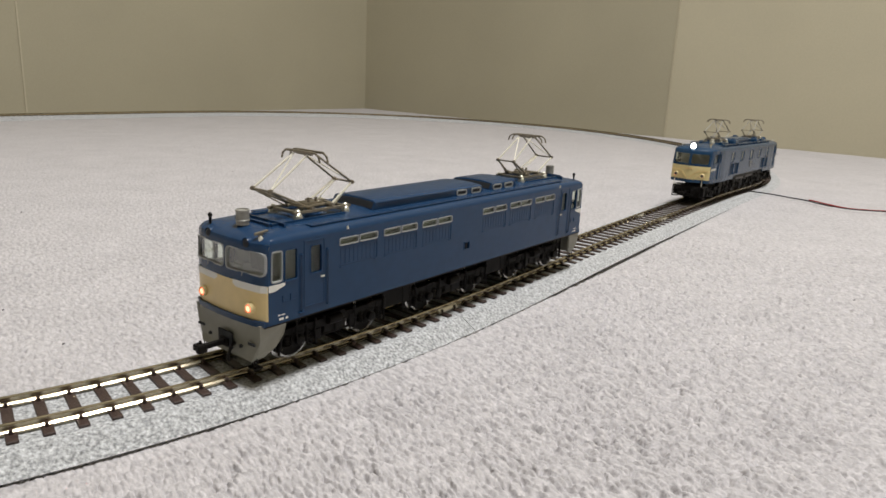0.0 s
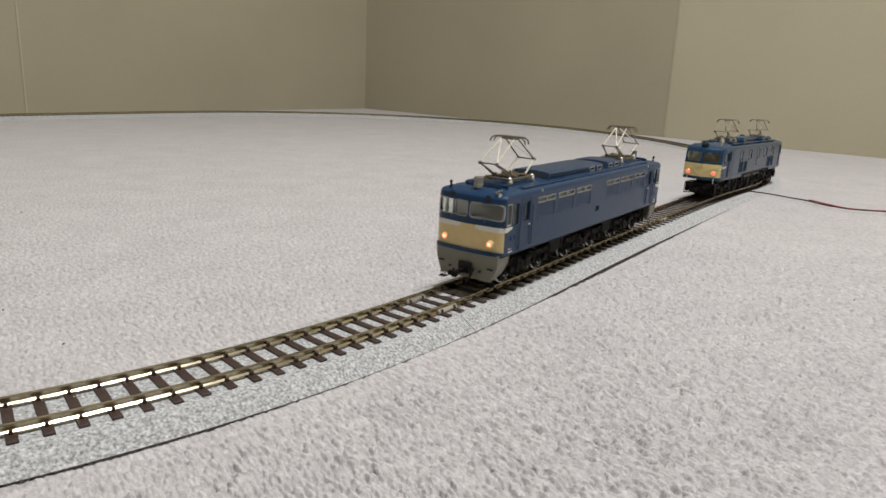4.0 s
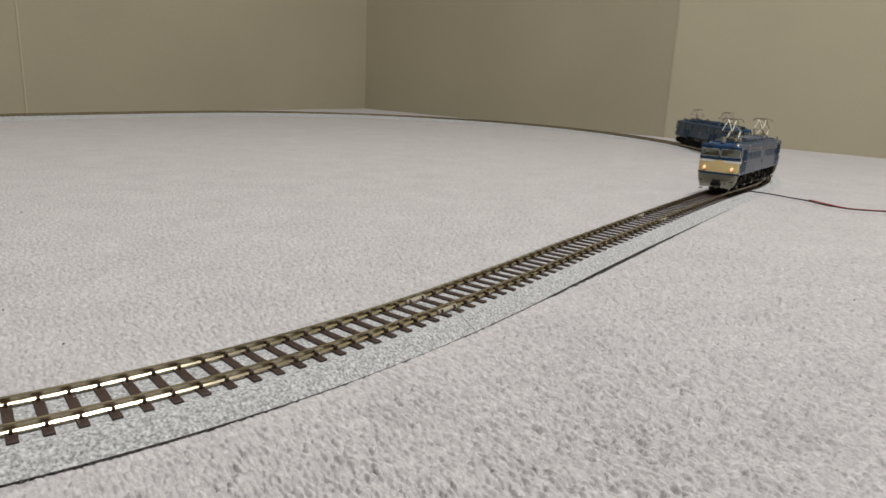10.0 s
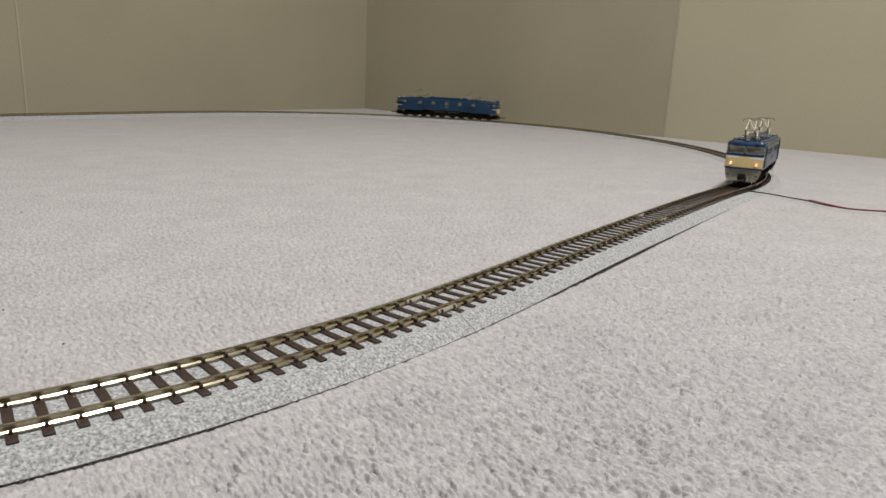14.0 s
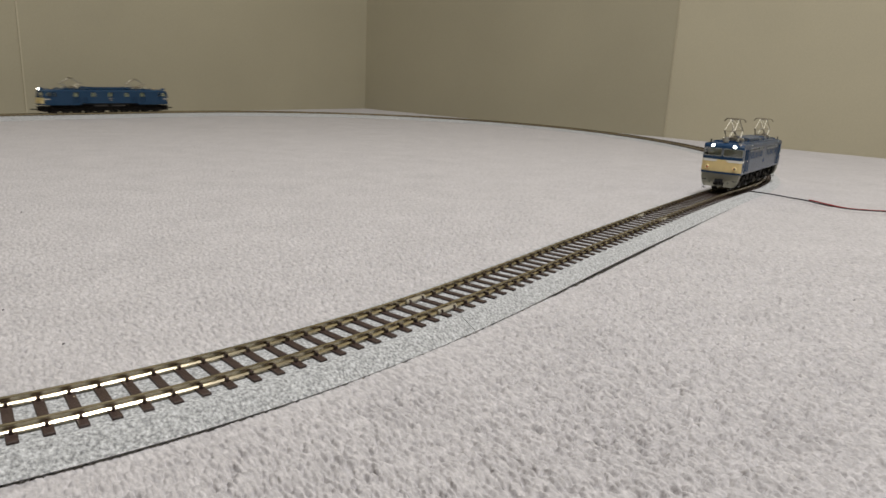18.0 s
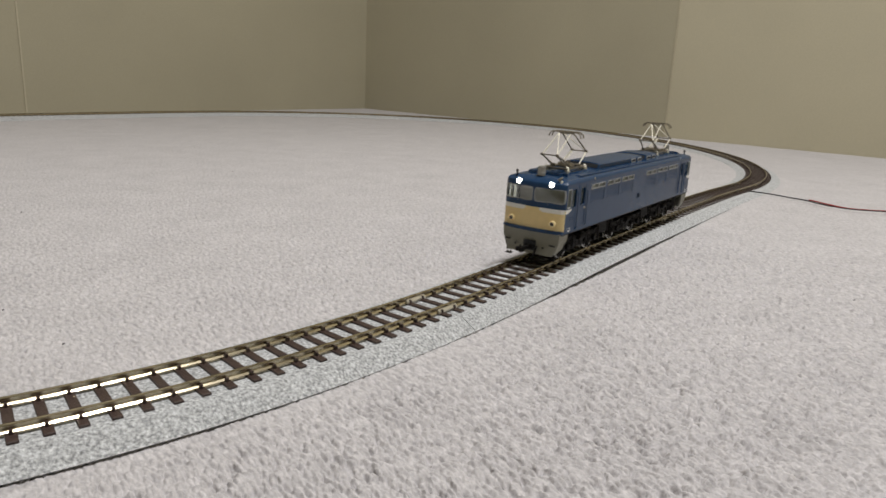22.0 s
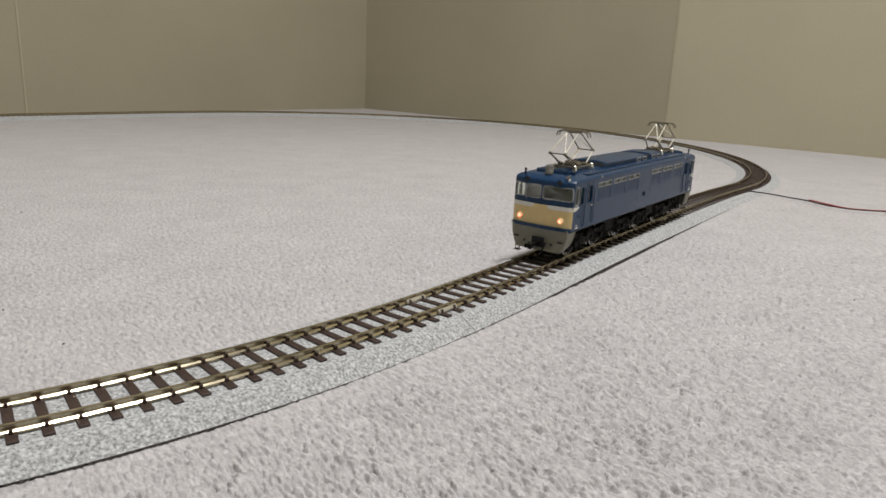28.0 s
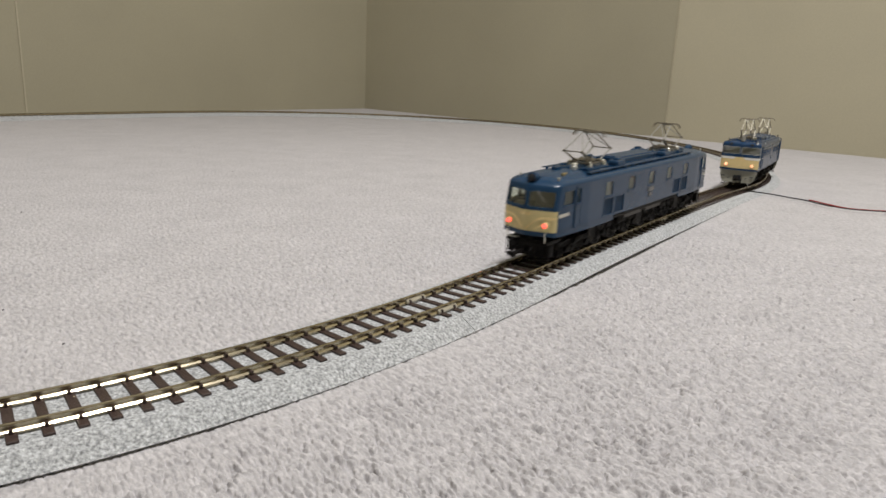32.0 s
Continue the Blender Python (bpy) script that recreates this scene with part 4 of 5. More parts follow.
        for y in (-13.0, 13.0):
            box(bm, -97.5, -97.0, y - 1.6, y + 1.6, 10.4, 11.2, 0.1)
        for y in (-8.0, 8.0):
            turned(bm, [(0.6, -0.3), (0.6, 0.3)], (-97.5, y, 9.0), "x", 10)
        endpart("skirt_opening", bm, M_DARK, sk, end, out=4.2)
        bm = bmesh.new()
        for y in (-12.6, 12.6):
            box(bm, -97.4, -94.4, y - 1.7, y + 1.7, 2.6, 3.0, 0.1)
            for d in (-1.2, 0.0, 1.2):
                rod(bm, (-96.2, y + d, 3.0), (-96.2, y + d, 6.0), 0.22, 5)
        endpart("step", bm, M_BLACK, root, end, out=4.0)
        coupler(root, end, -102.0, 8.6, 7.5)
        hose(root, end, [(-101, -4.2, 9.0), (-102.6, -4.4, 8.2), (-103.4, -4.0, 5.6), (-102.8, -3.0, 3.4), (-101.6, -1.6, 2.4)])
        # roof: exhaust drum, horn and whistle, marker
        bm = bmesh.new()
        turned(bm, [(2.05, 0), (2.05, 1.2), (2.18, 1.3), (2.18, 1.5), (2.05, 1.6), (2.05, 4.0), (2.18, 4.1), (2.18, 4.7), (1.9, 4.8), (1.8, 4.3)], (-91.2, 0.0, sh.roof_z(0) - 0.9), "z", 20)
        endpart("vent_drum", bm, M_DRUM, root, end, "grey ribbed exhaust drum", True, out=3.0)
        bm = bmesh.new()
        turned(bm, [(0.9, 0), (0.8, 0.5), (0.45, 0.8), (0.45, 3.0), (0.75, 3.2), (0.75, 3.7), (0.3, 4.4)], (-94.4, 12.4, sh.roof_z(12.4) - 2.2), "z", 10)
        endpart("whistle", bm, M_BLACK, root, end, "small dark whistle", True, out=3.0)
        bm = bmesh.new()
        rod(bm, (-96.0, -12.4, 44.5), (-91.4, -12.4, 45.1), 0.5, 8, 0.35)
        box(bm, -94.6, -93.2, -12.7, -12.1, 43.4, 44.8)
        endpart("horn", bm, M_BRONZE, root, end, "brassy air horn lying on the roof", out=3.0)
        bm = bmesh.new()
        turned(bm, [(0.7, -0.6), (0.75, 0.7), (0.3, 1.3)], (-95.0, -13.8, sh.roof_z(13.8) - 1.9), "z", 8)
        endpart("roof_lug", bm, M_CHROME, root, end, out=3.0)
        # roof hatch lines in front of the pantograph
        bm = bmesh.new()
        for y in (-8.4, 8.4):
            box(bm, -87.0, -56.0, y - 0.3, y + 0.3, 44.9, 45.75, 0.1)
        box(bm, -84.4, -83.6, -11.4, 11.4, 44.7, 46.0, 0.1)
        box(bm, -88.0, -87.2, -8.4, 8.4, 44.7, 45.95, 0.1)
        endpart("roof_rib", bm, M_BLUE, root, end, out=3.0)
    # walkway boards along both roof edges
    for sg in (-1, 1):
        bm = bmesh.new()
        y0, y1 = sorted((sg * 12.4, sg * 15.3))
        box(bm, -80, 80, y0, y1, 44.6, 45.1, 0.12)
        for x in range(-72, 84, 12):
            box(bm, x - 0.6, x + 0.6, min(y0, y1) + 0.5, max(y0, y1) - 0.9, 43.6, 44.8)
        part("roof_walkway", bm, M_BLUE, root, "long blue roof walkway board")
    # raised roof covers
    for x0, x1, wins in ((-47.5, 20.0, (4.6, 14.6)), (25.0, 46.0, (30.5, 39.5))):
        bm = bmesh.new()
        prof = [(-10.4, 44.8), (-10.4, 47.6), (-9.4, 48.1), (-4.0, 48.6), (4.0, 48.6), (9.4, 48.1), (10.4, 47.6), (10.4, 44.8)]
        long = x1 - x0 > 40
        rows = [[bm.verts.new((x + (1.4 * (z - 44.8) / 3 if i == 0 else (-1.4 * (z - 44.8) / 3 if i == 3 else 0)), y, z)) for y, z in prof] for i, x in enumerate((x0, x0 + 6, x1 - 6, x1))]
        for a, b in zip(rows, rows[1:]):
            for k in range(7):
                bm.faces.new((a[k], b[k], b[k + 1], a[k + 1]))
        bm.faces.new(rows[0])
        bm.faces.new(rows[-1][::-1])
        if long:
            for sg in (-1, 1):
                box(bm, x0 + 3, x1 - 22, sg * 10.4 - 0.3, sg * 10.4 + 0.3, 47.2, 47.7, 0.1)
        bmesh.ops.recalc_face_normals(bm, faces=bm.faces)
        cover = part("roof_cover", bm, M_BLUE, root, "raised blue roof cover with small side windows", True)
        # flat dark strip paints the shaded hollow of the cover's front end
        bm = bmesh.new()
        strip(bm, [-9.6 + 1.2 * i for i in range(17)], lambda u: 45.6, lambda u: 48.0 - 0.0045 * u * u, lambda u, v, d, x=x0: Vector((x + 1.4 * (v - 44.8) / 3 - 0.12 + d, u, v)), 0.1)
        part("cover_hollow", bm, M_DARK, cover, "dark hollow end of the roof cover")
        for sg in (-1, 1):
            for c in wins:
                put = lambda u, v, d, s=sg: Vector((u, s * (10.4 - d), v))
                bm = bmesh.new()
                ring(bm, c - 3.1, c + 3.1, 45.2, 47.1, 0.8, 0.55, put, 0.3)
                part("window_frame", bm, M_FRAMEW, cover)
                bm = bmesh.new()
                pane(bm, c - 2.9, c + 2.9, 45.35, 46.95, 0.6, put, -0.06)
                part("pane", bm, M_DARK, cover)
    for end in (-1, 1):
        pantograph(root, end * 69.5, 45.5, 17.5, 54.8, 66.0, 4.4, M_ARM_LIT, M_BRONZE, end * 67.2, 10.4)
    # running gear
    for i, c in enumerate((-66.0, 0.0, 66.0)):
        ax = (c - 16.5, c + 16.5)
        bogie(root, c, ax, 7.2, 8, i)
        for a in ax:
            wheelset(root, a, 7.0, "freight")
    bm = bmesh.new()
    for x0, x1 in ((-43, -24), (24, 43)):
        for sg in (-1, 1):
            y0, y1 = sorted((sg * 8.0, sg * 11.0))
            box(bm, x0 + 1, x1 - 1, y0, y1, 7.0, 16.5, 0.6)
    box(bm, -90, 90, -8, 8, 9, 16.5)
    part("underfloor_box", bm, M_BLACK, root, "black underfloor equipment boxes")
    for x in (-33.0, 33.0, -84.0, 84.0):
        for sg in (-1, 1):
            bm = bmesh.new()
            pipe(bm, [(x, sg * 13.0, 16.4), (x, sg * 13.4, 6.0), (x + 2.2, sg * 13.4, 5.4)], 0.3, 6)
            pipe(bm, [(x + 4.0, sg * 13.0, 16.4), (x + 4.0, sg * 13.4, 5.0)], 0.25, 6)
            part("sand_pipe", bm, M_BLACK, root)
    return root


FREIGHT = freight_loco()

# ---- the express loco ----
ES = Shape(129.3, 17.5, 15.6, 41.2, 45.6, 0.22, 29.5, 5.2, 92.0, 0.058, 2.15, 1.25, 1.8)
E_WINS = (-66.2, -33.1, 0.0, 33.1, 66.2)


def express_loco():
    root = tagged(new("electric_locomotive"), "blue model express locomotive with brass whiskers on a cream nose", "locomotive", "model locomotives")
    sh = ES
    cab = [(108.2, 121.2, 31.2, 38.8), (101.4, 105.6, 31.2, 39.2)]
    for sg in (-1, 1):
        put = sh.side(sg)
        holes = [(c - 5.2, c + 5.2, 30.8, 39.2) for c in E_WINS]
        cabs = [(min(e * a, e * b), max(e * a, e * b), c, d) for e in (-1, 1) for a, b, c, d in cab]
        louv = [(min(e * a, e * b), max(e * a, e * b), 19.6, 29.6) for e in (-1, 1) for a, b in ((43.6, 56.4), (59.6, 72.4))]
        allh = holes + cabs + louv + [(-57.0, 57.0, 15.6, 18.4)]
        bm = bmesh.new()
        panel(bm, breaks(-129.3, 129.3, [h[k] for h in allh for k in (0, 1)] + [-92, 92], 8), breaks(15.6, 41.2, [h[k] for h in allh for k in (2, 3)] + [18.4], 6), allh, put, 0.9)
        bmesh.ops.recalc_face_normals(bm, faces=bm.faces)
        part("body_side", bm, M_BLUE_OLD, root, "blue body side with five square windows")
        for u0, u1, v0, v1 in holes:
            bm = bmesh.new()
            ring(bm, u0, u1, v0, v1, 0.5, 0.8, put, 0.15, 0.5)
            w = part("window_frame", bm, M_BLUE_OLD, root)
            bm = bmesh.new()
            a, b = put(u0 - 0.4, v0, -0.5), put(u1 + 0.4, v0, 0.2)
            box(bm, u0 - 0.6, u1 + 0.6, min(a.y, b.y), max(a.y, b.y), v0 - 0.9, v0 - 0.2, 0.12)
            part("window_sill", bm, M_BLUE_OLD, w)
            bm = bmesh.new()
            pane(bm, u0, u1, v0, v1, 0.4, put, 0.15)
            part("pane", bm, M_GLASS_SIDE, w)
        for u0, u1, v0, v1 in cabs:
            bm = bmesh.new()
            ring(bm, u0, u1, v0, v1, 0.8, 0.6, put, 0.2)
            w = part("window_frame", bm, M_BLUE_OLD, root)
            bm = bmesh.new()
            pane(bm, u0, u1, v0, v1, 0.6, put, 0.5)
            part("pane", bm, M_GLASS_SIDE, w)
            bm = bmesh.new()
            a, b = put(u0, v0, -0.6), put(u1, v0, 0.2)
            box(bm, min(a.x, b.x), max(a.x, b.x), min(a.y, b.y, sg * 14.5), max(a.y, b.y, sg * 14.5), v0 - 0.7, v0 - 0.3, 0.1)
            part("window_sill", bm, M_BLUE_OLD, w)
        for u0, u1, v0, v1 in louv:
            bm = bmesh.new()
            ring(bm, u0, u1, v0, v1, 0.3, 0.6, put, 0.15, 0.6)
            lv = part("louvre", bm, M_BLUE_OLD, root, "recessed dark louvre panel")
            bm = bmesh.new()
            for k in range(9):
                z = v0 + 0.3 + k * 1.08
                y0, y1 = sorted((sg * 17.0, sg * 16.6))
                box(bm, u0, u1, y0, y1, z, z + 0.85)
            y0, y1 = sorted((sg * 16.9, sg * 16.3))
            box(bm, u0, u1, y0, y1, v0, v1)
            part("slat", bm, M_LOUVRE, lv)
        # plate under the middle window: plain bars
        for z0, z1, w in ((26.6, 28.9, 9.6), (23.4, 25.6, 4.6)):
            bm = bmesh.new()
            y0, y1 = sorted((sg * 17.4, sg * 18.0))
            box(bm, -w / 2 - 0.5, w / 2 - 0.5, y0, y1, z0, z1, 0.15)
            part("number_plate", bm, M_PLATE_GREY, root, "small metal plate with raised bars")
        # hem line along the sill, stepped body ends
        for lo, hi in ((-128, -58), (58, 128)):
            bm = bmesh.new()
            strip(bm, breaks(lo, hi, [-92, 92], 8), lambda u: 18.8, lambda u: 19.2, put, 0.25)
            part("sill_line", bm, M_BLUE_OLD, root)
        for e in (-1, 1):
            bm = bmesh.new()
            for u in (e * 107.0,):
                w = sh.width(u)
                pipe(bm, [(u, sg * (w - 0.2), 18.4), (u, sg * (w + 0.5), 18.8), (u, sg * (w + 0.4), 35.5), (u, sg * (w - 0.2), 36.0)], 0.14, 6)
            part("grab_rail", bm, M_BLUE_OLD, root)
            bm = bmesh.new()
            w = sh.width(99.8)
            y0, y1 = sorted((sg * (w - 0.4), sg * (w + 0.08)))
            for a, b, c, d in ((100.3, 100.7, 18.4, 40.4), (106.4, 106.8, 18.4, 40.4), (100.3, 106.8, 40.0, 40.4), (100.3, 106.8, 18.2, 18.6)):
                box(bm, min(e * a, e * b), max(e * a, e * b), y0, y1, c, d, 0.06)
            part("door", bm, M_BLUE_OLD, root, "narrow blue cab door")
            # cream whisker strip on the cab side
            bm = bmesh.new()
            us = sorted(e * (112.5 + 15.0 * i / 6) for i in range(7))
            strip(bm, us, lambda u: 26.0 - 0.045 * (abs(u) - 111) , lambda u: 27.5 - 0.02 * (abs(u) - 111), put, 0.2)
            part("side_whisker", bm, M_PLATE, root, "pale metal strip on the cab side")
    build_roof(root, sh, M_BLUE_OLD)
    bm = bmesh.new()
    box(bm, -93, 93, -15.7, 15.7, 30.0, 41.0)
    box(bm, -93, 93, -16.2, 16.2, 18.6, 29.9)
    part("machine_room", bm, M_BLIND, root, "khaki wall behind the windows")
    bm = bmesh.new()
    box(bm, -119, 119, -14.6, 14.6, 15.0, 16.4)
    part("underframe", bm, M_BLACK, root)
    for end in (-1, 1):
        face = sh.face()
        w = sh.width(129.3)
        holes = [(-13.9, -0.6, 30.2, 38.6), (0.6, 13.9, 30.2, 38.6)]
        bm = bmesh.new()
        panel(bm, breaks(-w, w, [-w + 0.4, -w + 1, w - 1, w - 0.4] + [h[k] for h in holes for k in (0, 1)], 2.6), breaks(15.6, 41.2, [18.0, 28.8, 30.2, 38.6, 39.8, 40.6], 3), holes, face, 0.9,
              slot=lambda u, v: 1 if 18.0 < v < 28.8 else 0)
        bmesh.ops.recalc_face_normals(bm, faces=bm.faces)
        endpart("front_face", bm, [M_BLUE_OLD, M_CREAM_OLD], root, end, "bowed nose with a cream band", True)
        for k, (u0, u1, v0, v1) in enumerate(holes):
            bm = bmesh.new()
            ring(bm, u0, u1, v0, v1, 1.4, 0.7, face, 0.2)
            wf = endpart("window_frame", bm, M_BLUE_OLD, root, end)
            bm = bmesh.new()
            pane(bm, u0, u1, v0, v1, 1.2, face, 0.4)
            endpart("pane", bm, M_GLASS, wf, end)
            bm = bmesh.new()
            m = -1 if k == 0 else 1
            pipe(bm, [face(m * 4.6, 38.4, -0.5), face(m * 7.6, 35.2, -0.6), face(m * 9.6, 33.4, -0.5)], 0.18, 5)
            endpart("wiper", bm, M_PLATE, wf, end, "bright wiper arm")
        # brass whiskers: a wing on each side and a centre emblem bar
        for sg in (-1, 1):
            bm = bmesh.new()
            n = 14
            us = [sg * (1.0 + (w - 1.4) * i / n) for i in range(n + 1)]

            def wing(u):
                k = min(1.0, (abs(u) - 1.0) / 8.5)
                return 19.2 + 6.0 * math.sin(k * math.pi / 2)

            strip(bm, us, lambda u: wing(u) - 0.55, lambda u: wing(u) + 0.55, face, 0.3)
            endpart("whisker", bm, M_BRASS, root, end, "curved brass whisker trim")
            bm = bmesh.new()
            us = [sg * (5.0 + 7.5 * i / 10) for i in range(11)]
            strip(bm, us, lambda u: 19.0 + 3.6 * math.sin(min(1.0, (abs(u) - 5.0) / 7.5) * math.pi / 2) - 0.3, lambda u: 19.0 + 3.6 * math.sin(min(1.0, (abs(u) - 5.0) / 7.5) * math.pi / 2) + 0.3, face, 0.25)
            endpart("whisker", bm, M_BRASS, root, end, "curved brass whisker trim")
        bm = bmesh.new()
        strip(bm, [-3.0, -1.5, 0, 1.5, 3.0], lambda u: 26.2, lambda u: 27.4, face, 0.25)
        endpart("number_plate", bm, M_BRASS, root, end, "small brass number plate with raised bars")
        for y in (-10.4, 10.4):
            lamp(root, "express", end, "tail", -sh.front_x(y, 21.4) - 0.8, y, 21.4, 1.15, M_BEZEL, "tail_light", "round tail light in a brass rim")
        bm = bmesh.new()
        box(bm, -115.0, -106.0, -1.6, 1.6, 42.0, 45.0, 0.5)
        endpart("headlight_base", bm, M_BLUE_OLD, root, end, out=8.4)
        lamp(root, "express", end, "head", -124.6, 0.0, 44.4, 2.1, M_BLUE_OLD, "headlight", "single round headlight in a blue pod on the roof", 7.5)
        for sg in (-1, 1):
            bm = bmesh.new()
            turned(bm, [(0.6, 0), (0.55, 1.6), (0.8, 1.8), (0.4, 2.6)], (-108.5, sg * 11.2, 42.8), "z", 8)
            endpart("marker_lug", bm, M_PLATE, root, end, out=8.4)
        bm = bmesh.new()
        rod(bm, (-100.8, -8.6, 45.6), (-95.4, -8.6, 45.8), 0.7, 8, 0.45)
        box(bm, -99.4, -97.4, -9.0, -8.2, 44.4, 45.5)
        endpart("horn", bm, M_BRASS, root, end, "brass air horn lying on the roof", out=8.4)
        bm = bmesh.new()
        box(bm, -113, -92, -15.0, 15.0, 26.4, 27.0)
        box(bm, -92.6, -91.6, -15.8, 15.8, 16.5, 42.0)
        box(bm, -110.0, -106.5, 2.0, 12.5, 26.8, 30.4, 0.4)
        box(bm, -103.0, -99.5, 5.0, 10.0, 26.8, 29.6, 0.5)
        box(bm, -99.8, -98.8, 5.0, 10.0, 29.4, 33.8, 0.4)
        endpart("cab_interior", bm, M_CAB, root, end, "grey-green cab floor, desk and seat", out=8.4)
        # black front platform with steps, rails and buffer beam
        bm = bmesh.new()
        box(bm, -122.6, -108, -12.0, 12.0, 10.8, 12.8, 0.4)
        box(bm, -123.6, -122.2, -9.8, 9.8, 8.8, 12.2, 0.5)
        box(bm, -119.0, -110.0, -9.0, 9.0, 3.2, 11.0, 0.9)
        for y in (-11.0, 11.0):
            box(bm, -119.6, -115.6, y - 1.5, y + 1.5, 4.2, 10.8, 0.5)
            box(bm, -121.6, -118.6, y - 1.7, y + 1.7, 3.0, 3.6, 0.15)
            for d in (-1.4, 1.4):
                rod(bm, (-121.0, y + d, 3.2), (-121.0, y + d, 10.8), 0.25, 6)
        for y, d in ((-6.4, 2.2), (6.0, 1.8)):
            box(bm, -124.4, -123.2, y - d, y + d, 8.6, 11.4, 0.4)
            pipe(bm, [(-123.6, y, 8.8), (-124.6, y + 0.4, 7.0), (-124.2, y + 1.0, 4.6), (-122.6, y + 1.4, 3.4)], 0.5, 6)
        endpart("front_platform", bm, M_BLACK, root, end, "black front platform with steps", out=3.4)
        for y, m in ((-11.0, M_CHROME), (-4.0, M_BLACK), (4.0, M_BLACK), (11.0, M_CHROME)):
            bm = bmesh.new()
            pipe(bm, [(-123.4, y, 12.6), (-123.4, y, 17.4), (-121.0, y, 18.2)], 0.22, 6)
            endpart("hand_rail", bm, m, root, end, out=3.4)
        bm = bmesh.new()
        box(bm, -123.2, -121.0, 5.0, 11.0, 12.8, 13.2, 0.1)
        endpart("white_mark", bm, M_WHITE, root, end, "white painted edge on the platform", out=3.4)
        coupler(root, end, -127.4, 7.4, 11.0)
        hose(root, end, [(-128.0, -4.6, 9.4), (-129.6, -4.8, 8.2), (-130.2, -4.4, 5.6), (-129.4, -3.2, 3.6)])
        # leading truck and driving bogie
        ax = (end * 104.0, end * 80.0)
        bogie(root, end * 92.0, sorted(ax), 5.8, 6, 7, 9.2)
        for a in ax:
            wheelset(root, a, 5.4, "express", M_WHEEL_DARK)
        ax = sorted((end * 58.5, end * 36.0, end * 13.5))
        bogie(root, end * 36.0, ax, 8.0, 8, 9 + end, 9.8)
        for a in ax:
            wheelset(root, a, 7.8, "express", M_WHEEL_DARK)
        bm = bmesh.new()
        for sg in (-1, 1):
            y0, y1 = sorted((sg * 10.5, sg * 14.2))
            box(bm, min(end * 4, end * 31), max(end * 4, end * 31), y0, y1, 12.6, 17.6, 0.5)
        endpart("battery_box", bm, M_BATTERY, root, -1, "grey-black battery boxes under the body")
        # walkway steps and hatches
        bm = bmesh.new()
        turned(bm, [(2.0, 0), (2.0, 1.8), (1.4, 2.3), (1.4, 3.2), (1.8, 3.4), (1.0, 4.0)], (-83.6, -3.0, sh.roof_z(3) - 0.3), "z", 16)
        endpart("roof_insulator", bm, M_CHROME, root, end, "bright lightning arrester", True)
        bm = bmesh.new()
        for x, y in ((-91.0, 4.0), (-80.0, -9.4), (-72.0, 9.0)):
            box(bm, x - 3.0, x + 3.0, y - 1.6, y + 1.6, 44.2, 46.9, 0.4)
        endpart("roof_hatch", bm, M_BLUE_OLD, root, end)
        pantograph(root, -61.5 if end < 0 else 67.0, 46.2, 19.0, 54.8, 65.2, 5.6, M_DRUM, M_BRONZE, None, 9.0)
        # rounded side boxes beside the centre cover
        for sg in (-1, 1):
            bm = bmesh.new()
            y0, y1 = sorted((sg * 5.6, sg * 12.6))
            box(bm, -46.0, -33.5, y0, y1, 43.8, 48.4, 1.6)
            box(bm, -42.5, -37.0, min(y0, y1) + 1.6, max(y0, y1) - 1.6, 48.0, 49.6, 0.7)
            endpart("resistor_cover", bm, M_BLUE_OLD, root, end, "rounded blue roof box")
        bm = bmesh.new()
        box(bm, -82.0, -50.0, -9.4, 9.4, 45.0, 46.1, 0.3)
        endpart("pantograph_deck", bm, M_BLUE_OLD, root, end)
    bm = bmesh.new()
    box(bm, -31, 31, -8.2, 8.2, 44.6, 48.0, 0.6)
    box(bm, -29, 29, -6.0, 6.0, 47.6, 48.7, 0.4)
    part("roof_cover", bm, M_BLUE_OLD, root, "long low blue roof cover")
    for sg in (-1, 1):
        bm = bmesh.new()
        y0, y1 = sorted((sg * 12.0, sg * 14.4))
        box(bm, -88, 88, y0, y1, 45.0, 45.6, 0.15)
        for x in range(-84, 88, 12):
            box(bm, x - 0.5, x + 0.5, y0 + 0.5, y1 - 0.5, 43.0, 45.1)
        part("roof_walkway", bm, M_BLUE_OLD, root, "long blue roof walkway board")
    bm = bmesh.new()
    box(bm, -106, 106, -8.4, 8.4, 4.5, 16.4)
    for x0, x1 in ((-76, -63), (-8, 8), (63, 76)):
        box(bm, x0, x1, -11.6, 11.6, 4.5, 15.8, 0.8)
    part("underfloor_box", bm, M_BLACK, root, "black frame between the wheels")
    return root


EXPRESS = express_loco()

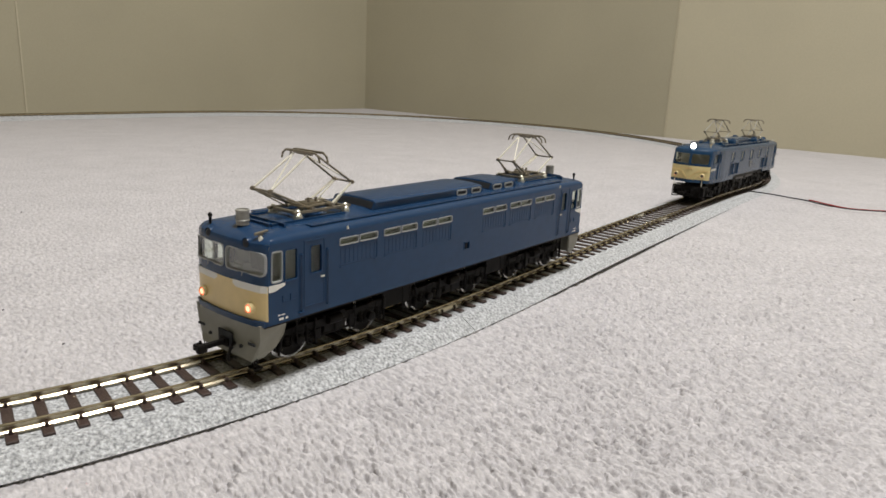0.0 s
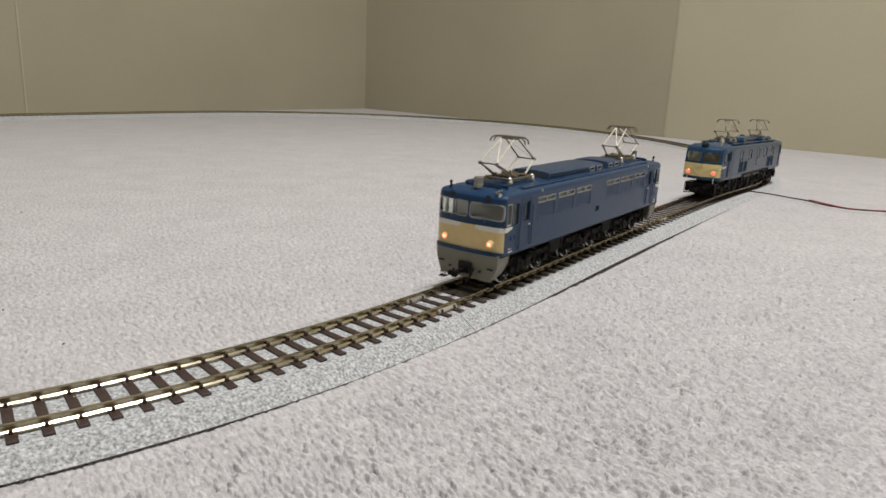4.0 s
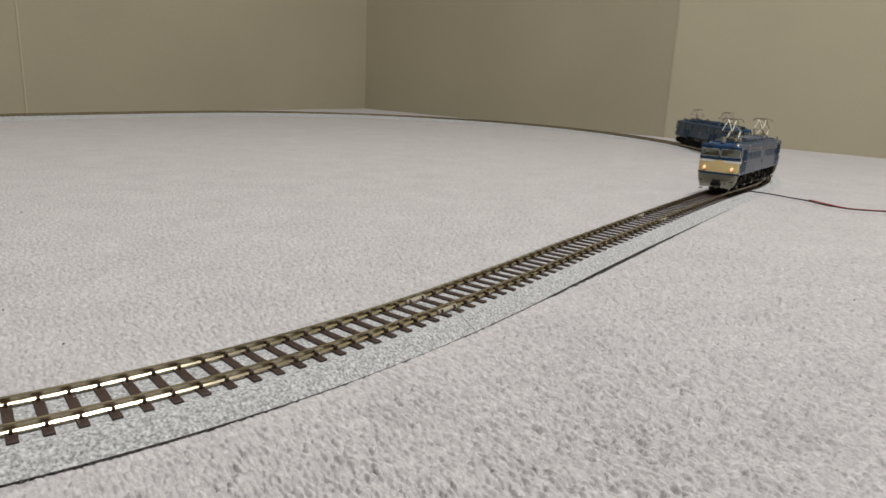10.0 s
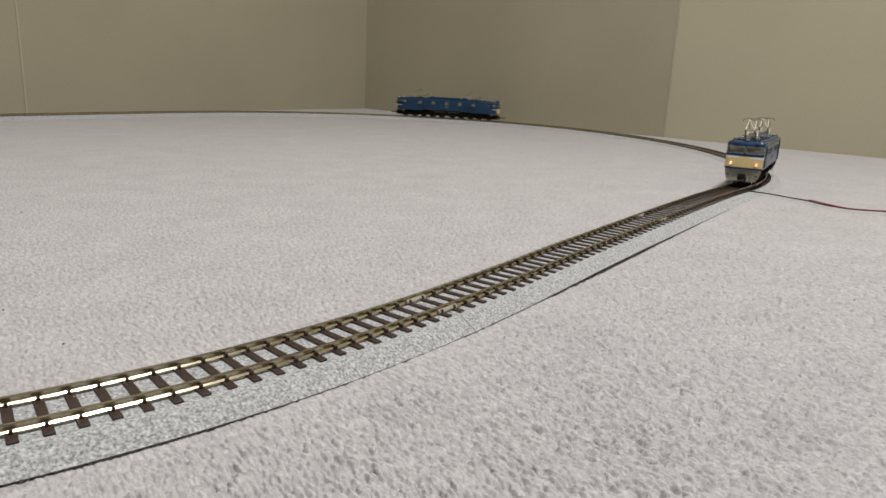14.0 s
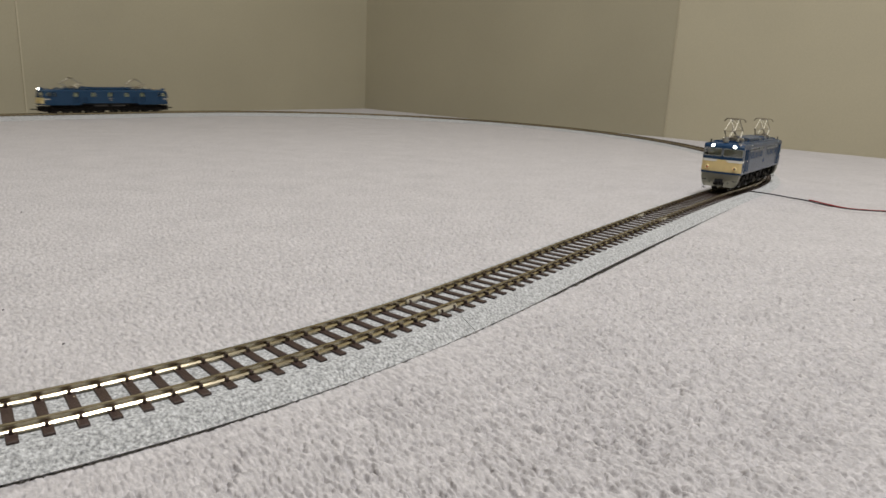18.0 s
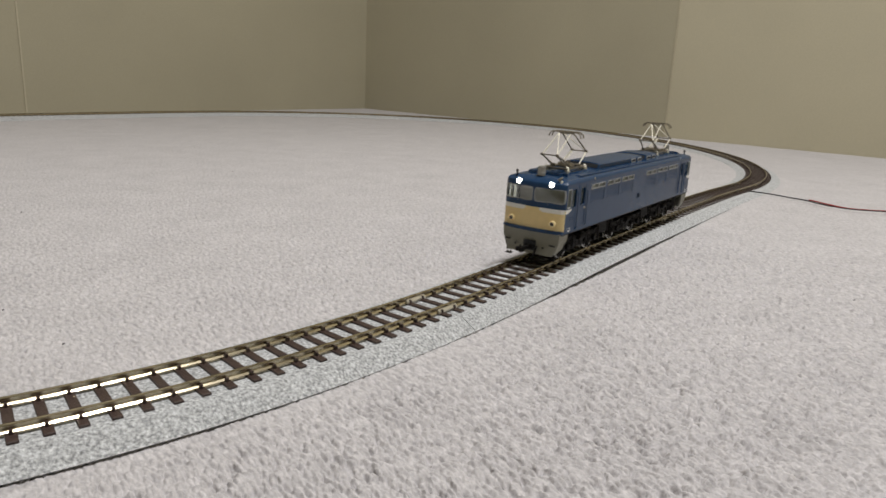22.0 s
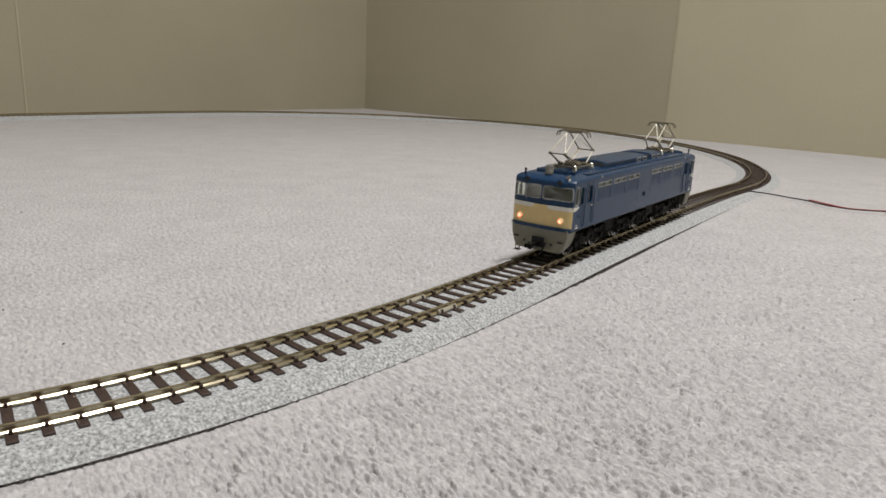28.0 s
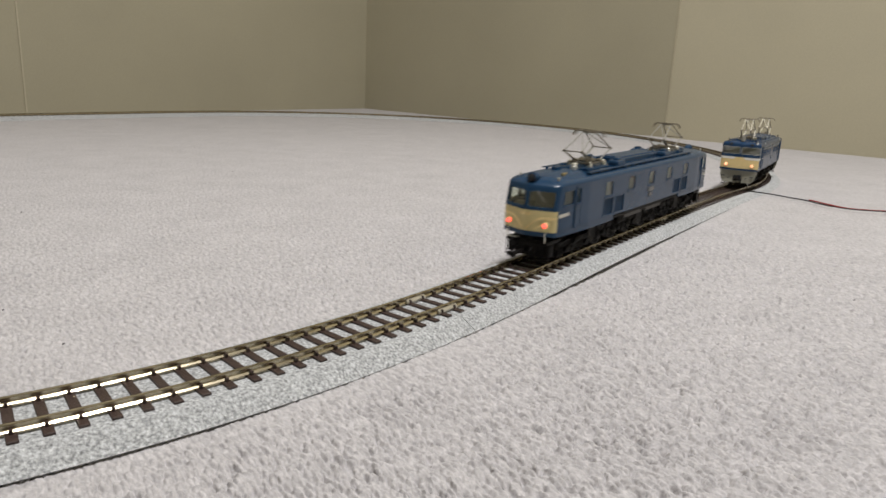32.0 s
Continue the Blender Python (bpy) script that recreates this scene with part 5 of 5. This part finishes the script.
# ---- what moves ----
# seconds and millimetres along the track
FREIGHT_RUN = ((0, -2.3), (0.5, 5.8), (1, 20.2), (1.5, 36.6), (2, 53.2), (2.5, 70), (3, 87), (3.5, 102.5), (4.5, 141), (5.5, 188), (6, 231), (6.5, 279), (7, 325), (7.5, 371), (8, 415),
               (8.5, 446), (9, 467), (9.5, 484), (10, 498), (10.5, 511), (11, 524), (11.5, 536), (12, 547.5), (12.5, 557), (13, 566), (14.5, 566), (15.5, 566), (16.5, 562), (17, 551), (17.5, 531.5), (18, 505),
               (18.5, 466), (19, 423), (19.5, 378), (20, 332), (20.5, 285.5), (21, 243), (21.5, 207.5), (22, 182), (22.5, 166), (23, 161.7), (25.5, 161.7), (26.5, 167), (27.5, 180.5), (28, 191.2),
               (28.5, 205.2), (29, 228.8), (29.5, 263), (30, 304.5), (30.5, 357), (31, 419), (31.5, 485.5), (32, 552.6))
EXPRESS_RUN = ((0, 451), (3, 451), (3.5, 459), (4.5, 501), (5.5, 550), (6, 573), (6.5, 597), (7.5, 655), (9, 770), (10, 884), (11, 1018), (11.5, 1093), (12, 1176), (13, 1348), (14, 1518),
               (14.5, 1602), (16.5, 1945), (17.5, 2117), (18.5, 2294), (19.5, 2476), (22, 2484 + 0.309 * (LOOP - 2874)), (25, 2484 + 0.683 * (LOOP - 2874)), (27.5, LOOP - 390), (28.4, LOOP - 258), (29.2, LOOP - 158),
               (30, LOOP - 56), (31, LOOP + 78), (32, LOOP + 204))


def glide(keys, t):
    """Smooth value between keys (monotone cubic)."""
    ts, vs = [k[0] for k in keys], [k[1] for k in keys]
    i = max(0, min(len(ts) - 2, sum(1 for a in ts if a <= t) - 1))

    def slope(j):
        if j <= 0 or j >= len(ts) - 1:
            return 0.0 if j <= 0 else (vs[-1] - vs[-2]) / (ts[-1] - ts[-2])
        a, b = (vs[j] - vs[j - 1]) / (ts[j] - ts[j - 1]), (vs[j + 1] - vs[j]) / (ts[j + 1] - ts[j])
        return 0.0 if a * b <= 0 else 2 * a * b / (a + b)

    d = ts[i + 1] - ts[i]
    u = (t - ts[i]) / d
    return ((2 * u ** 3 - 3 * u * u + 1) * vs[i] + (u ** 3 - 2 * u * u + u) * d * slope(i) + (3 * u * u - 2 * u ** 3) * vs[i + 1] + (u ** 3 - u * u) * d * slope(i + 1))


def ride(s, base):
    """Pose of a loco whose two outer pivots, base apart, stand on the track."""
    xa, ya, _ = on_track(s - base / 2)
    xb, yb, _ = on_track(s + base / 2)
    za, zb = float(ground_z(xa, ya)) - sink(s - base / 2), float(ground_z(xb, yb)) - sink(s + base / 2)
    tilt = math.degrees(math.atan2(zb - za, math.hypot(xb - xa, yb - ya)))
    return pose((xa + xb) / 2 * MM, (ya + yb) / 2 * MM, ((za + zb) / 2 + RAIL_TOP) * MM, 0, 0, math.degrees(math.atan2(yb - ya, xb - xa))) @ pose(0, 0, 0, 0, -tilt, 0)



def motions():
    runs = {"freight": (FREIGHT, FREIGHT_RUN, 124.0), "express": (EXPRESS, EXPRESS_RUN, 100.0)}
    for root, run, base in runs.values():
        walk(root, [(i * 0.2, ride(glide(run, i * 0.2), base)) for i in range(161)])
    # wheels roll with the way their loco has gone
    for owner, (root, run, base) in runs.items():
        way = [glide(run, i / 30) for i in range(961)]
        for ob, who, r in TURNING:
            if who != owner:
                continue
            at, rows, last = ob.location.copy(), [], 0
            for i in range(0, 961):
                if i in (0, 960) or abs(way[i] - way[last]) / r > 0.75 or (i < 960 and abs(way[i + 1] - way[last]) / r > 1.4):
                    rows.append((i / 30, Matrix.Translation(at) @ Matrix.Rotation((way[i] - way[0]) / r, 4, "Y")))
                    last = i
            walk(ob, rows)
    # lamps change over with the direction of travel: (seconds, near end's headlights lit)
    changes = {"freight": ((0.0, False), (15.8, True), (26.2, False)), "express": ((0.0, True), (2.4, False))}
    for ob, who, end, kind, at in LAMPS:
        rows, now = [], None
        for t, near_head in changes[who]:
            lit = near_head if (end < 0) == (kind == "head") else not near_head
            face = (0 if lit else 180) + (180 if end > 0 else 0)
            if now is None:
                rows.append((0.0, Matrix.Translation(at) @ Matrix.Rotation(radians(face), 4, "Z")))
            elif face != now:
                for k in range(4):
                    rows.append((t + k / 30, Matrix.Translation(at) @ Matrix.Rotation(radians(now + (face - now) * k / 3), 4, "Z")))
            now = face
        rows.append((32.0, rows[-1][1]))
        walk(ob, rows)


motions()
